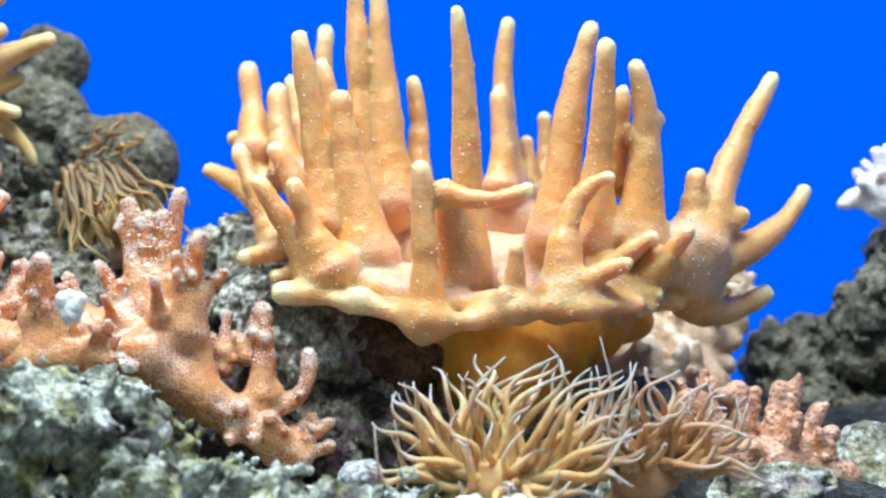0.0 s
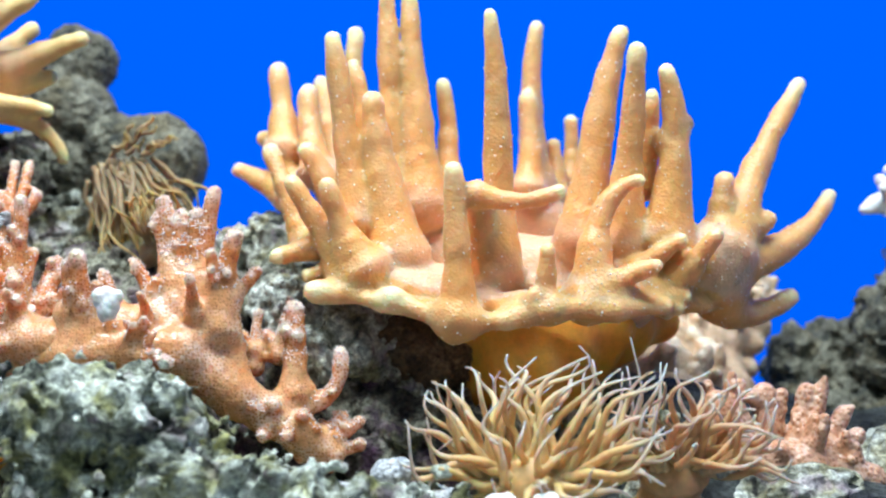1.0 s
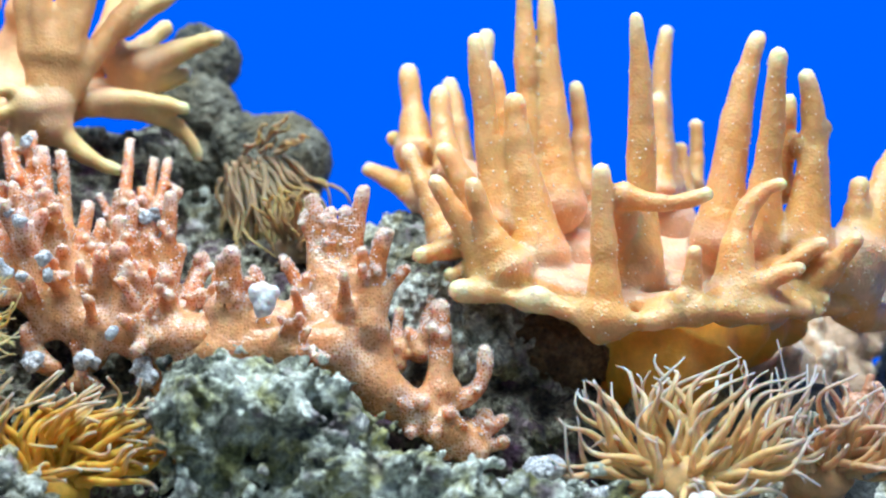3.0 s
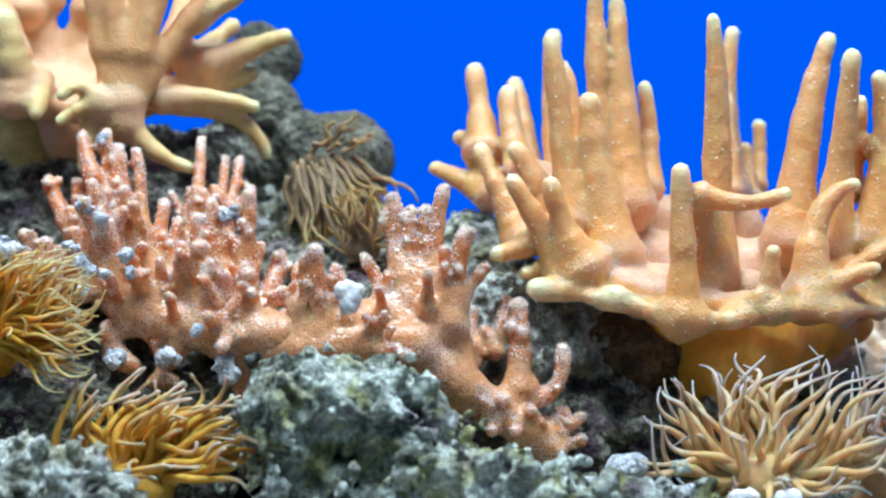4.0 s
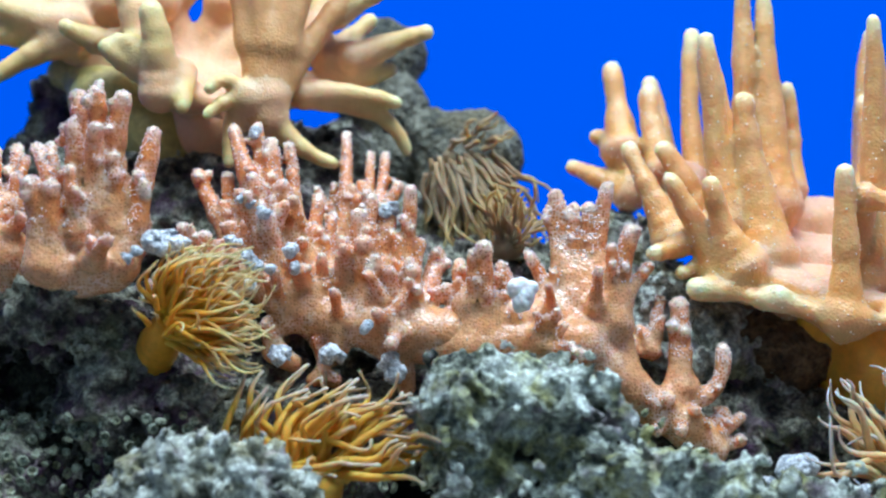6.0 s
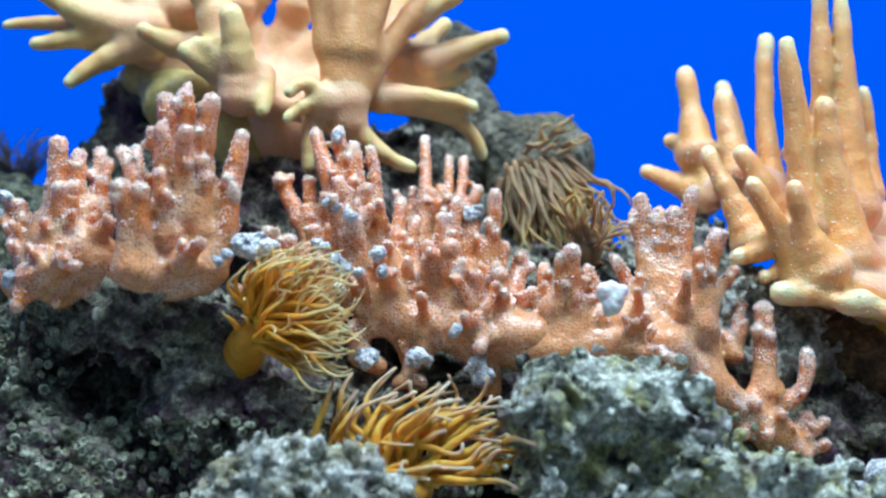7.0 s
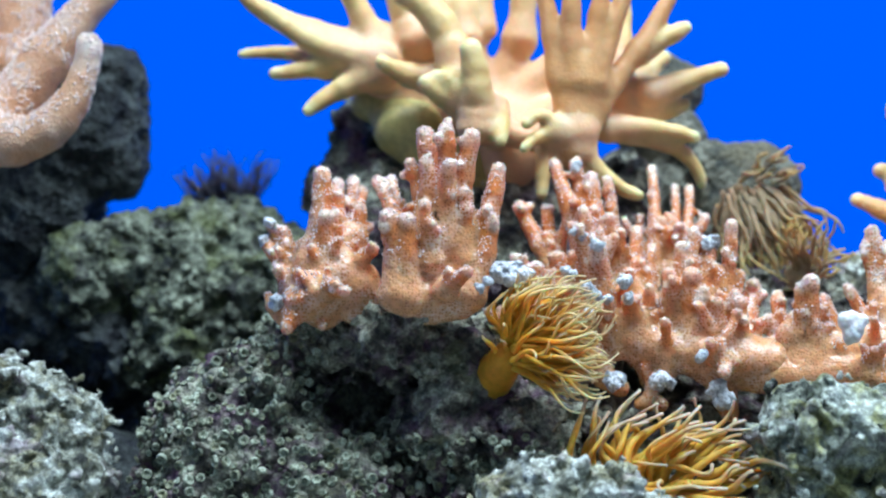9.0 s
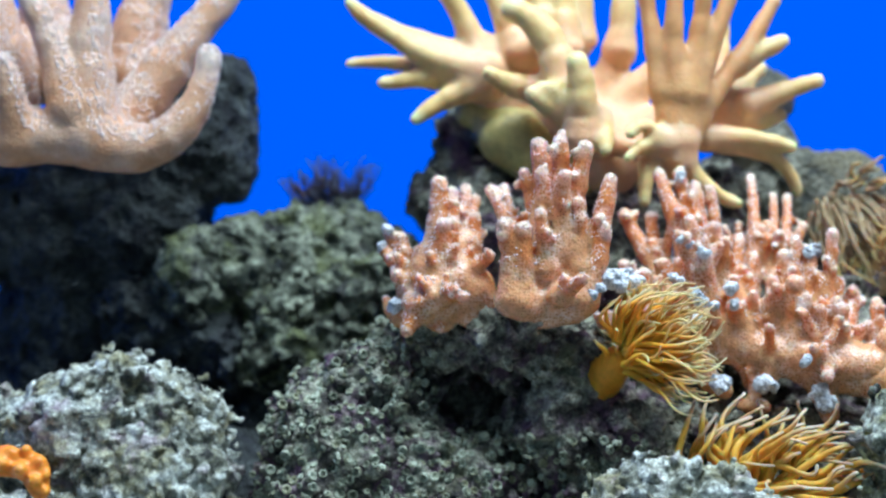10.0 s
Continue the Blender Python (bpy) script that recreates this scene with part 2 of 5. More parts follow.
class Clay:
    """Rounded strokes that melt into one another. Each stroke bears the number of the part that it belongs to."""

    def __init__(self):
        self.strokes = []

    def stroke(self, points, radii, label=0, tone=(0.0, 0.0)):
        self.strokes.append((np.array(points, float), np.array(radii, float), label, tone))

    def lump(self, a, b, ra, rb):
        """A piece of the body."""
        self.stroke([a, b], [ra, rb], 0)

    def finger(self, tip, base, rt, rb, mid=None, knobs=0, flare=0.0):
        """A finger from the body to a rounded tip, a little knobbly, flared at its base. Returns its number."""
        label = 1 + max([s[2] for s in self.strokes], default=0)
        tip, base = Vector(tip), Vector(base)
        rng = random.Random(label * 17)
        long = (tip - base).length
        if mid is None:
            off = Vector((rng.uniform(-1, 1), rng.uniform(-1, 1), rng.uniform(-1, 1))) * long * 0.05
            mid = (tip + base) / 2 + off
        ctrl = Vector(mid) * 2 - (tip + base) / 2
        n = 9
        pts, rad = [], []
        for k in range(n + 1):
            u = k / n
            pts.append(base * (1 - u) ** 2 + ctrl * 2 * u * (1 - u) + tip * u * u)
            r = 0.88 * rt + (rb - 0.88 * rt) * (1 - u) ** 1.15 + flare * rb * math.exp(-9 * u)
            rad.append(r * (1 + rng.uniform(-0.09, 0.09) * (0.2 < u < 0.95)))
        pts[-1] = pts[-1] - (pts[-1] - pts[-2]).normalized() * rt * 0.8
        self.stroke(pts, rad, label, (0.05, 1.0))
        for _ in range(knobs if long > 0.012 else 0):
            k = rng.randint(3, n - 1)
            way = Vector((rng.uniform(-1, 1), rng.uniform(-1.2, 0.6), rng.uniform(0.0, 0.9))).normalized()
            r = rad[k] * rng.uniform(0.42, 0.6)
            self.stroke([tuple(pts[k]), tuple(pts[k] + way * (rad[k] + r * rng.uniform(0.4, 1.6)))], [r * 1.2, r], label, (0.6, 1.0))
        return label

    def fingers(self, *rows, knobs=0, slim=1.0, flare=0.0, web=0.0):
        """Several fingers; web: how far up the flesh of the palm joins them."""
        for tip, base, rt, rb, *mid in rows:
            if web:
                up = Vector(base).lerp(Vector(tip), web)
                self.stroke([base, tuple(up)], [rb * 1.05, rb * 0.55], 0)
            self.finger(tip, base, rt, rb * slim, *mid, knobs=knobs, flare=flare)

    def rim(self, a, b, ra, rb):
        """A piece of the pale outer edge of the body."""
        self.stroke([a, b], [ra, rb], 0, (0.97, 0.97))

    def sprout(self, count, seed, r, short, long, up=0.7, knobs=1):
        """Short extra fingers that grow out of the body towards light and current."""
        rng = random.Random(seed)
        body = [s for s in self.strokes if s[2] == 0]
        for _ in range(count):
            pts, rad, *_ = rng.choice(body)
            u = rng.random()
            p = Vector(pts[0]).lerp(Vector(pts[1]), u)
            way = Vector((rng.uniform(-1, 1), rng.uniform(-0.9, 0.4), rng.uniform(up - 0.3, up + 0.8))).normalized()
            root = p + way * (rad[0] + (rad[1] - rad[0]) * u) * 0.7
            q = rng.uniform(0.7, 1.2) * r
            tip = root + (way + Vector((0, 0, rng.uniform(0.2, 1.0)))).normalized() * rng.uniform(short, long)
            self.finger(tip, root, q, q * 1.4, knobs=knobs)

    def lumps(self, *rows):
        for row in rows:
            self.lump(*row)

    def field(self, voxel, melt, relief=None, body=2.5):
        lo = np.min([(s[0] - s[1][:, None]).min(0) for s in self.strokes], 0) - 0.012 - melt * body
        hi = np.max([(s[0] + s[1][:, None]).max(0) for s in self.strokes], 0) + 0.012 + melt * body
        size = np.ceil((hi - lo) / voxel).astype(int) + 1
        d = np.full(size, 0.05, np.float32)
        best = np.full(size, 0.05, np.float32)
        lab = np.zeros(size, np.int16)
        tone = np.zeros(size, np.float32)
        axes = [lo[k] + voxel * np.arange(size[k]) for k in range(3)]
        for pts, rad, label, (t0, t1) in self.strokes:
            pad = melt * body + 0.008
            a = np.clip(np.floor(((pts - rad[:, None]).min(0) - pad - lo) / voxel).astype(int), 0, size - 1)
            b = np.clip(np.ceil(((pts + rad[:, None]).max(0) + pad - lo) / voxel).astype(int) + 1, 1, size)
            sl = tuple(slice(a[k], b[k]) for k in range(3))
            shape = tuple(b - a)
            near = np.full(shape, 9.0, np.float32)
            along = np.zeros(shape, np.float32)
            n = len(pts) - 1
            for k in range(n):
                two, big = pts[k:k + 2], max(rad[k], rad[k + 1]) + pad
                a1 = np.clip(np.floor((two.min(0) - big - lo) / voxel).astype(int), a, b - 1)
                b1 = np.clip(np.ceil((two.max(0) + big - lo) / voxel).astype(int) + 1, a1 + 1, b)
                inner = tuple(slice(a1[i] - a[i], b1[i] - a[i]) for i in range(3))
                gx, gy, gz = (axes[i][a1[i]:b1[i]].astype(np.float32) - np.float32(pts[k][i]) for i in range(3))
                gx, gy, gz = gx[:, None, None], gy[None, :, None], gz[None, None, :]
                ab = (pts[k + 1] - pts[k]).astype(np.float32)
                h = np.clip((gx * ab[0] + gy * ab[1] + gz * ab[2]) / np.float32(max(ab @ ab, 1e-12)), 0, 1)
                e = np.sqrt((gx - h * ab[0]) ** 2 + (gy - h * ab[1]) ** 2 + (gz - h * ab[2]) ** 2) - (np.float32(rad[k]) + np.float32(rad[k + 1] - rad[k]) * h)
                w = e < near[inner]
                near[inner] = np.where(w, e, near[inner])
                along[inner] = np.where(w, (k + h) / n, along[inner])
            old = d[sl]
            soft = melt if label else melt * body
            h = np.clip(0.5 + 0.5 * (old - near) / soft, 0, 1)
            d[sl] = old * (1 - h) + near * h - soft * h * (1 - h)
            win = near < best[sl]
            tv = t0 + (t1 - t0) * along
            tone[sl] = tone[sl] * (1 - h) + tv * h
            best[sl] = np.where(win, near, best[sl])
            lab[sl] = np.where(win, label, lab[sl])
        if relief is not None:
            rough, reach, pits, depth = relief
            band = np.abs(d) < reach + voxel * 2
            d[band] += rough((lo + voxel * np.argwhere(band)).astype(np.float32))
            if pits:
                band = (d > -depth - voxel * 2) & (d < voxel * 2)
                d[band] += pits((lo + voxel * np.argwhere(band)).astype(np.float32))
        return d, lab, tone, lo

    def surface(self, voxel, melt, relief=None, body=2.5):
        """The skin as vertices, quads, a part number for each quad, and the tone of each vertex."""
        d, lab, tone, lo = self.field(voxel, melt, relief, body)
        s = d < 0
        n = np.array(d.shape)
        c = s[:-1, :-1, :-1].astype(np.int8)
        total = np.zeros(n - 1, np.int8)
        for dx in (0, 1):
            for dy in (0, 1):
                for dz in (0, 1):
                    total += s[dx:n[0] - 1 + dx, dy:n[1] - 1 + dy, dz:n[2] - 1 + dz]
        active = (total > 0) & (total < 8)
        idx = np.argwhere(active)
        number = np.full(n - 1, -1, np.int64)
        number[active] = np.arange(len(idx))
        acc = np.zeros((len(idx), 3))
        cnt = np.zeros(len(idx))
        corner = [(0, 0, 0), (1, 0, 0), (0, 1, 0), (1, 1, 0), (0, 0, 1), (1, 0, 1), (0, 1, 1), (1, 1, 1)]
        vals = [d[tuple((idx + o).T)] for o in corner]
        for i in range(8):
            for ax in range(3):
                if not i >> ax & 1:
                    j = i | 1 << ax
                    a, b = vals[i], vals[j]
                    cross = (a < 0) != (b < 0)
                    t = np.where(cross, a / np.where(cross, a - b, 1), 0)
                    p = np.repeat(np.array(corner[i], float)[None], len(idx), 0)
                    p[:, ax] += t
                    acc[cross] += p[cross]
                    cnt[cross] += 1
        verts = lo + voxel * (idx + acc / cnt[:, None])
        quads = []
        for ax in range(3):
            u, v = (ax + 1) % 3, (ax + 2) % 3
            m = [slice(None)] * 3
            m2 = [slice(None)] * 3
            m[ax], m2[ax] = slice(0, -1), slice(1, None)
            change = s[tuple(m)] != s[tuple(m2)]
            e = np.argwhere(change)
            e = e[(e[:, u] > 0) & (e[:, v] > 0) & (e[:, u] < n[u] - 1) & (e[:, v] < n[v] - 1)]
            inside = s[tuple(e.T)]
            ring = []
            for du, dv in ((1, 1), (0, 1), (0, 0), (1, 0)):
                o = e.copy()
                o[:, u] -= du
                o[:, v] -= dv
                ring.append(number[tuple(o.T)])
            q = np.stack(ring, 1)
            q[~inside] = q[~inside][:, ::-1]
            quads.append(q)
        quads = np.concatenate(quads)
        quads = quads[(quads >= 0).all(1)]
        return verts, quads, lab[tuple(idx.T)][quads[:, 0]], tone[tuple(idx.T)]


def normals_of(verts, quads):
    a, b, c, d = (verts[quads[:, k]] for k in range(4))
    fn = np.cross(c - a, d - b)
    out = np.zeros_like(verts)
    for k in range(4):
        np.add.at(out, quads[:, k], fn)
    return out / np.maximum(np.linalg.norm(out, axis=1, keepdims=True), 1e-12)


def raw_mesh(name, verts, faces, tone=None, normals=None):
    me = bpy.data.meshes.new(name)
    k = faces.shape[1]
    me.vertices.add(len(verts))
    me.vertices.foreach_set("co", np.ascontiguousarray(verts, np.float32).ravel())
    me.loops.add(faces.size)
    me.loops.foreach_set("vertex_index", np.ascontiguousarray(faces, np.int32).ravel())
    me.polygons.add(len(faces))
    me.polygons.foreach_set("loop_start", np.arange(0, faces.size, k, dtype=np.int32))
    me.update(calc_edges=True)
    me.shade_smooth()
    if tone is not None:
        me.attributes.new("tone", "FLOAT", "POINT").data.foreach_set("value", np.ascontiguousarray(tone, np.float32))
    if normals is not None:
        me.normals_split_custom_set_from_vertices([tuple(n) for n in normals.tolist()])
    return me


def part_mesh(name, me, material, parent, label=""):
    me.materials.append(material)
    ob = new(name, me)
    ob.parent = parent
    return tagged(ob, label)


def thing(name, base, label, category, group="", kind=""):
    ob = new(name)
    ob.empty_display_size = 0.01
    ob.location = base
    return tagged(ob, label, category, group, kind)


def sculpt(clay, ob, names, voxel, melt, material, relief=None, materials={}):
    """The skin of the clay, cut into the body and its fingers, as parts of ob. Returns vertices and normals of the whole."""
    verts, quads, lab, tone = clay.surface(voxel, melt, relief)
    nor = normals_of(verts, quads)
    base = np.array(ob.location)
    for k in sorted(set(lab.tolist())):
        q = quads[lab == k]
        if len(q) < 6:
            continue
        used, flat = np.unique(q, return_inverse=True)
        name = names[0] if k == 0 else names[1]
        me = raw_mesh(name, verts[used] - base, flat.reshape(-1, 4), tone[used], nor[used])
        part_mesh(name, me, materials.get(k, material), ob)
    return verts, nor, tone


def solid(clay, name, label, category, voxel, melt, material, relief=None, group="", kind=""):
    """One plain mesh from the clay."""
    verts, quads, lab, tone = clay.surface(voxel, melt, relief, 1.0)
    low = verts[:, 2].min()
    base = np.array((*verts[:, :2].mean(0), low))
    me = raw_mesh(name, verts - base, quads, tone)
    me.materials.append(material)
    ob = new(name, me)
    ob.location = base
    tagged(ob, label, category, group, kind)
    return ob, verts, normals_of(verts, quads)


def beads(name, verts, nor, count, radius, material, parent, label, seed=1, where=None, tone=0.5, stretch=1.0, sink=0.25):
    """Many tiny polyps that sit on a skin, as one part."""
    rng = np.random.RandomState(seed)
    pick = np.arange(len(verts)) if where is None else np.flatnonzero(where)
    pick = rng.choice(pick, count)
    p, nn = verts[pick], nor[pick]
    r = radius * rng.uniform(0.6, 1.3, count)
    side = np.cross(nn, rng.randn(count, 3))
    side /= np.linalg.norm(side, axis=1, keepdims=True)
    other = np.cross(nn, side)
    ring = []
    for k in range(5):
        a = math.tau * k / 5
        ring.append(p + (side * math.cos(a) + other * math.sin(a)) * r[:, None] * 0.9 + nn * (r * stretch * 0.35)[:, None])
    top = p + nn * (r * stretch * 1.0)[:, None]
    low = p - nn * (r * sink)[:, None]
    v = np.stack(ring + [top, low], 1).reshape(-1, 3)
    f = []
    for k in range(5):
        f += [(k, (k + 1) % 5, 5), ((k + 1) % 5, k, 6)]
    f = np.array(f)
    faces = (np.arange(count)[:, None, None] * 7 + f[None]).reshape(-1, 3)
    me = raw_mesh(name, v - np.array(parent.location), faces, np.full(len(v), tone))
    ob = part_mesh(name, me, material, parent, label)
    return tagged(ob, kind="stuff")


def tube(points, radii, sides=7):
    """A tapering tube with closed ends; tone runs from root to tip."""
    pts = np.array(points, float)
    n = len(pts)
    tang = np.gradient(pts, axis=0)
    tang /= np.linalg.norm(tang, axis=1, keepdims=True)
    ref = np.array((0.3, 0.9, 0.1))
    u = np.cross(tang, ref)
    u /= np.linalg.norm(u, axis=1, keepdims=True)
    w = np.cross(tang, u)
    ang = np.arange(sides) * math.tau / sides
    ring = pts[:, None] + np.array(radii)[:, None, None] * (np.cos(ang)[None, :, None] * u[:, None] + np.sin(ang)[None, :, None] * w[:, None])
    v = np.concatenate([ring.reshape(-1, 3), pts[:1], pts[-1:] + tang[-1:] * radii[-1] * 0.7])
    f = []
    for k in range(n - 1):
        for s in range(sides):
            a, b = k * sides + s, k * sides + (s + 1) % sides
            f.append((a, b, b + sides, a + sides))
    for s in range(sides):
        a, b = s, (s + 1) % sides
        f.append((b, a, n * sides, n * sides))
        a, b = (n - 1) * sides + s, (n - 1) * sides + (s + 1) % sides
        f.append((a, b, n * sides + 1, n * sides + 1))
    tone = np.concatenate([np.repeat(np.linspace(0, 1, n), sides), [0, 1]])
    quads = [q for q in f if q[2] != q[3]]
    tris = [q[:3] for q in f if q[2] == q[3]]
    return v, quads + tris, tone


def tube_mesh(name, points, radii, origin, sides=7, flat=None):
    v, faces, tone = tube(points, radii, sides)
    if flat is not None:
        tone = np.full(len(v), flat)
    me = bpy.data.meshes.new(name)
    me.from_pydata((v - np.array(origin)).tolist(), [], [tuple(int(i) for i in q) for q in faces])
    me.shade_smooth()
    me.attributes.new("tone", "FLOAT", "POINT").data.foreach_set("value", tone.astype(np.float32))
    return me


def tentacle(parent, root, way, long, r0, r1, rng, material, curl=0.6, droop=0.0, n=14, knob=1.0, sweep=(0, 0, 0)):
    """One wavy tentacle that leaves root along way."""
    p, d = Vector(root), Vector(way).normalized()
    one = d.cross(Vector((rng.uniform(-1, 1), rng.uniform(-1, 1), rng.uniform(-1, 1)))).normalized()
    two = d.cross(one)
    w1, w2 = rng.uniform(4.2, 7.2), rng.uniform(6.0, 10.0)
    f1, f2 = rng.uniform(0, math.tau), rng.uniform(0, math.tau)
    a1, a2 = curl * rng.uniform(0.06, 0.14) * long, curl * rng.uniform(0.02, 0.05) * long
    bend = 0.25 if any(sweep) else 0.1
    pts, rad = [], []
    for k in range(n + 1):
        u = k / n
        q = p + d * long * (u - bend * u * u) + one * a1 * (math.sin(w1 * u + f1) - math.sin(f1)) * u ** 0.7 + two * a2 * (math.sin(w2 * u + f2) - math.sin(f2)) * u
        q.z -= droop * long * u * u
        q += Vector(sweep) * long * u * u
        pts.append(tuple(q))
        rad.append(r1 + (r0 - r1) * (1 - u) ** 0.9 * (1 - 0.15 * math.exp(-8 * u)))
    rad[-1] *= knob
    me = tube_mesh("tentacle", pts, rad, parent.location)
    return part_mesh("tentacle", me, material, parent)


def pitted(amp, scale, pit=0.0, pit_scale=90.0, fine=0.0, knob=0.0):
    """Relief of porous rock: broad swells, crusty knobs of two sizes, and holes."""
    def rough(p):
        out = amp * fbm(p, scale, 4, 0.55)
        if knob:
            q = p + 0.0035 * fbm(p + 2, 150, 2)[:, None]
            out += knob * (cells(q, 78) - 0.55) + knob * 0.62 * (cells(q + 4, 170) - 0.55)
        return out + fine * fbm(p + 5, scale * 6, 2, 0.6) if fine else out

    def pits(p):
        return 2 * pit * np.clip(0.52 - cells(p + (0.12 / pit_scale) * fbm(p, pit_scale * 1.5, 2)[:, None], pit_scale), 0, 1)

    return rough, amp * 0.7 + fine * 0.7 + knob * 0.8, pits if pit else None, pit * 1.04


def skin(amp, scale):
    """Relief of coral skin."""
    return (lambda p: amp * fbm(p, scale, 3)), amp, None, 0.0


def lump_part(name, parent, spots, material, voxel=0.0009, rough=0.0024):
    """A small crusted lump that has grown on its thing."""
    c = Clay()
    for p, r in spots:
        c.lump(p, (p[0] + r * 0.3, p[1], p[2] + r * 0.2), r, r * 0.8)
    verts, quads, lab, tone = c.surface(voxel, 0.002, skin(rough, 380), 1.0)
    return part_mesh(name, raw_mesh(name, verts - np.array(parent.location), quads, tone), material, parent)


def pebble(name, p, r, material, label):
    c = Clay()
    c.lump((p[0] - r * 0.4, p[1], p[2]), (p[0] + r * 0.4, p[1], p[2] + r * 0.1), r * 0.8, r * 0.7)
    return solid(c, name, label, "pebble", 0.0009, 0.002, material, skin(0.0016, 220), "pebbles")


def ring_mesh():
    """A small ring-shaped polyp: a raised lip round a dark mouth."""
    prof = [(1.0, 0.0), (0.92, 0.55), (0.68, 0.62), (0.45, 0.1)]
    n = 10
    v = [(r * math.cos(math.tau * k / n), r * math.sin(math.tau * k / n), h) for r, h in prof for k in range(n)]
    f = [(i * n + k, i * n + (k + 1) % n, (i + 1) * n + (k + 1) % n, (i + 1) * n + k) for i in range(len(prof) - 1) for k in range(n)]
    f.append(tuple(3 * n + k for k in range(n)))
    me = bpy.data.meshes.new("ring_polyp")
    me.from_pydata(v, [], f)
    me.shade_smooth()
    me.materials.append(RING)
    return me


def ring_polyps(rock, verts, nor, pick, count, r, seed, more=0):
    """Ring polyps on a rock, packed side by side: the first ones each an object of its own on one mesh, the rest joined."""
    rng = np.random.RandomState(seed)
    me = ring_mesh()
    flat = np.array([v.co[:] for v in me.vertices])
    quads = [tuple(p.vertices) for p in me.polygons]
    taken = np.zeros((0, 3))
    rest, faces = [], []
    for i in rng.permutation(np.flatnonzero(pick)):
        p = verts[i]
        if len(taken) and ((taken - p) ** 2).sum(1).min() < (1.45 * r) ** 2:
            continue
        taken = np.vstack([taken, p])
        size = r * rng.uniform(0.6, 1.15)
        turn = Vector(nor[i] + rng.uniform(-0.25, 0.25, 3)).to_track_quat("Z", "Y")
        m = Matrix.LocRotScale(Vector(p - np.array(rock.location)), turn, (size, size, size))
        if len(taken) <= count:
            ob = new("ring_polyp", me)
            ob.parent = rock
            ob.matrix_basis = m
        else:
            k = len(rest) * len(flat)
            a = np.array(m)
            rest.append(flat @ a[:3, :3].T + a[:3, 3])
            faces += [tuple(v + k for v in q) for q in quads]
        if len(taken) == count + more:
            break
    if rest:
        joined = bpy.data.meshes.new("ring_polyp_carpet")
        joined.from_pydata(np.concatenate(rest).tolist(), [], faces)
        joined.shade_smooth()
        tagged(part_mesh("ring_polyp_carpet", joined, RING, rock, "dense carpet of tiny ring-shaped polyps"), kind="stuff")


# ---- the tank ----
def slab(name, lo, hi, material, label):
    bm = bmesh.new()
    bmesh.ops.create_cube(bm, size=1.0)
    for v in bm.verts:
        v.co = Vector((lo[k] + (v.co[k] + 0.5) * (hi[k] - lo[k]) for k in range(3)))
    me = bpy.data.meshes.new(name)
    bm.to_mesh(me)
    bm.free()
    me.materials.append(material)
    return tagged(new(name, me), label, kind="structure")


FLOOR = -0.16
slab("wall_back", (-1.3, 0.50, FLOOR), (1.1, 0.53, 0.9), BLUE, "glowing blue back wall of the aquarium")
slab("wall_left", (-1.33, -0.35, FLOOR), (-1.302, 0.53, 0.9), BLUE, "glowing blue side wall of the aquarium")
slab("wall_right", (1.102, -0.35, FLOOR), (1.13, 0.53, 0.9), BLUE, "glowing blue side wall of the aquarium")
slab("floor", (-1.33, -0.35, FLOOR - 0.03), (1.13, 0.53, FLOOR - 0.002), SAND, "pale coral sand on the tank floor")

# ---- rocks ----
c = Clay()
for k in range(19):
    x = -0.66 + 0.055 * k
    y = 0.045 + 0.03 * math.sin(k * 1.7)
    c.lump((x, y, -0.005 + 0.012 * math.sin(k * 2.3)), (x, y + 0.02, FLOOR), 0.055, 0.09)
    c.lump((x + 0.02, y - 0.075, -0.035 + 0.008 * math.sin(k * 3.1)), (x, y - 0.06, FLOOR), 0.045, 0.08)
c.lumps(((-0.3317, 0.0100, 0.0969), (-0.2771, 0.0100, 0.0904), 0.0189, 0.0203))
c.lumps(((-0.0996, 0.0000, 0.0395), (-0.0733, 0.0000, 0.0336), 0.0157, 0.0157))
# Near-black colour gives the gaps between corals their darkness.
solid(c, "reef_rock", "stacked live rock below the corals, coloured near black for shade", "rock", 0.005, 0.02, ROCK_SHADE, pitted(0.010, 30), "reef rocks")
c = Clay()
c.lumps(((-0.1481, -0.1000, 0.0578), (-0.1113, -0.1000, 0.0526), 0.0173, 0.0173), ((-0.1113, -0.1000, 0.0526), (-0.0981, -0.1000, 0.0250), 0.0185, 0.0162), ((-0.0933, -0.0920, 0.0340), (-0.0608, -0.0870, 0.0195), 0.0120, 0.0100), ((-0.0608, -0.0870, 0.0195), (-0.0256, -0.0820, 0.0110), 0.0108, 0.0090), ((-0.1484, -0.1000, 0.0349), (-0.1267, -0.0900, -0.0032), 0.0173, 0.0258), ((-0.0796, -0.0700, 0.0124), (0.0199, -0.0400, -0.0073), 0.0169, 0.0177), ((-0.1537, -0.1000, 0.0671), (-0.1269, -0.1050, 0.0645), 0.0081, 0.0096), ((-0.0900, -0.1130, 0.0280), (-0.0380, -0.1060, 0.0190), 0.0115, 0.0110), ((-0.0380, -0.1060, 0.0190), (0.0100, -0.1000, 0.0110), 0.0110, 0.0105))
FRONT_ROCK = solid(c, "reef_rock", "pale green-grey pitted live rock crusted with algae", "rock", 0.0012, 0.008, ROCK_TEAL, pitted(0.008, 34, 0.018, 52, 0.0025, 0.017), "reef rocks")

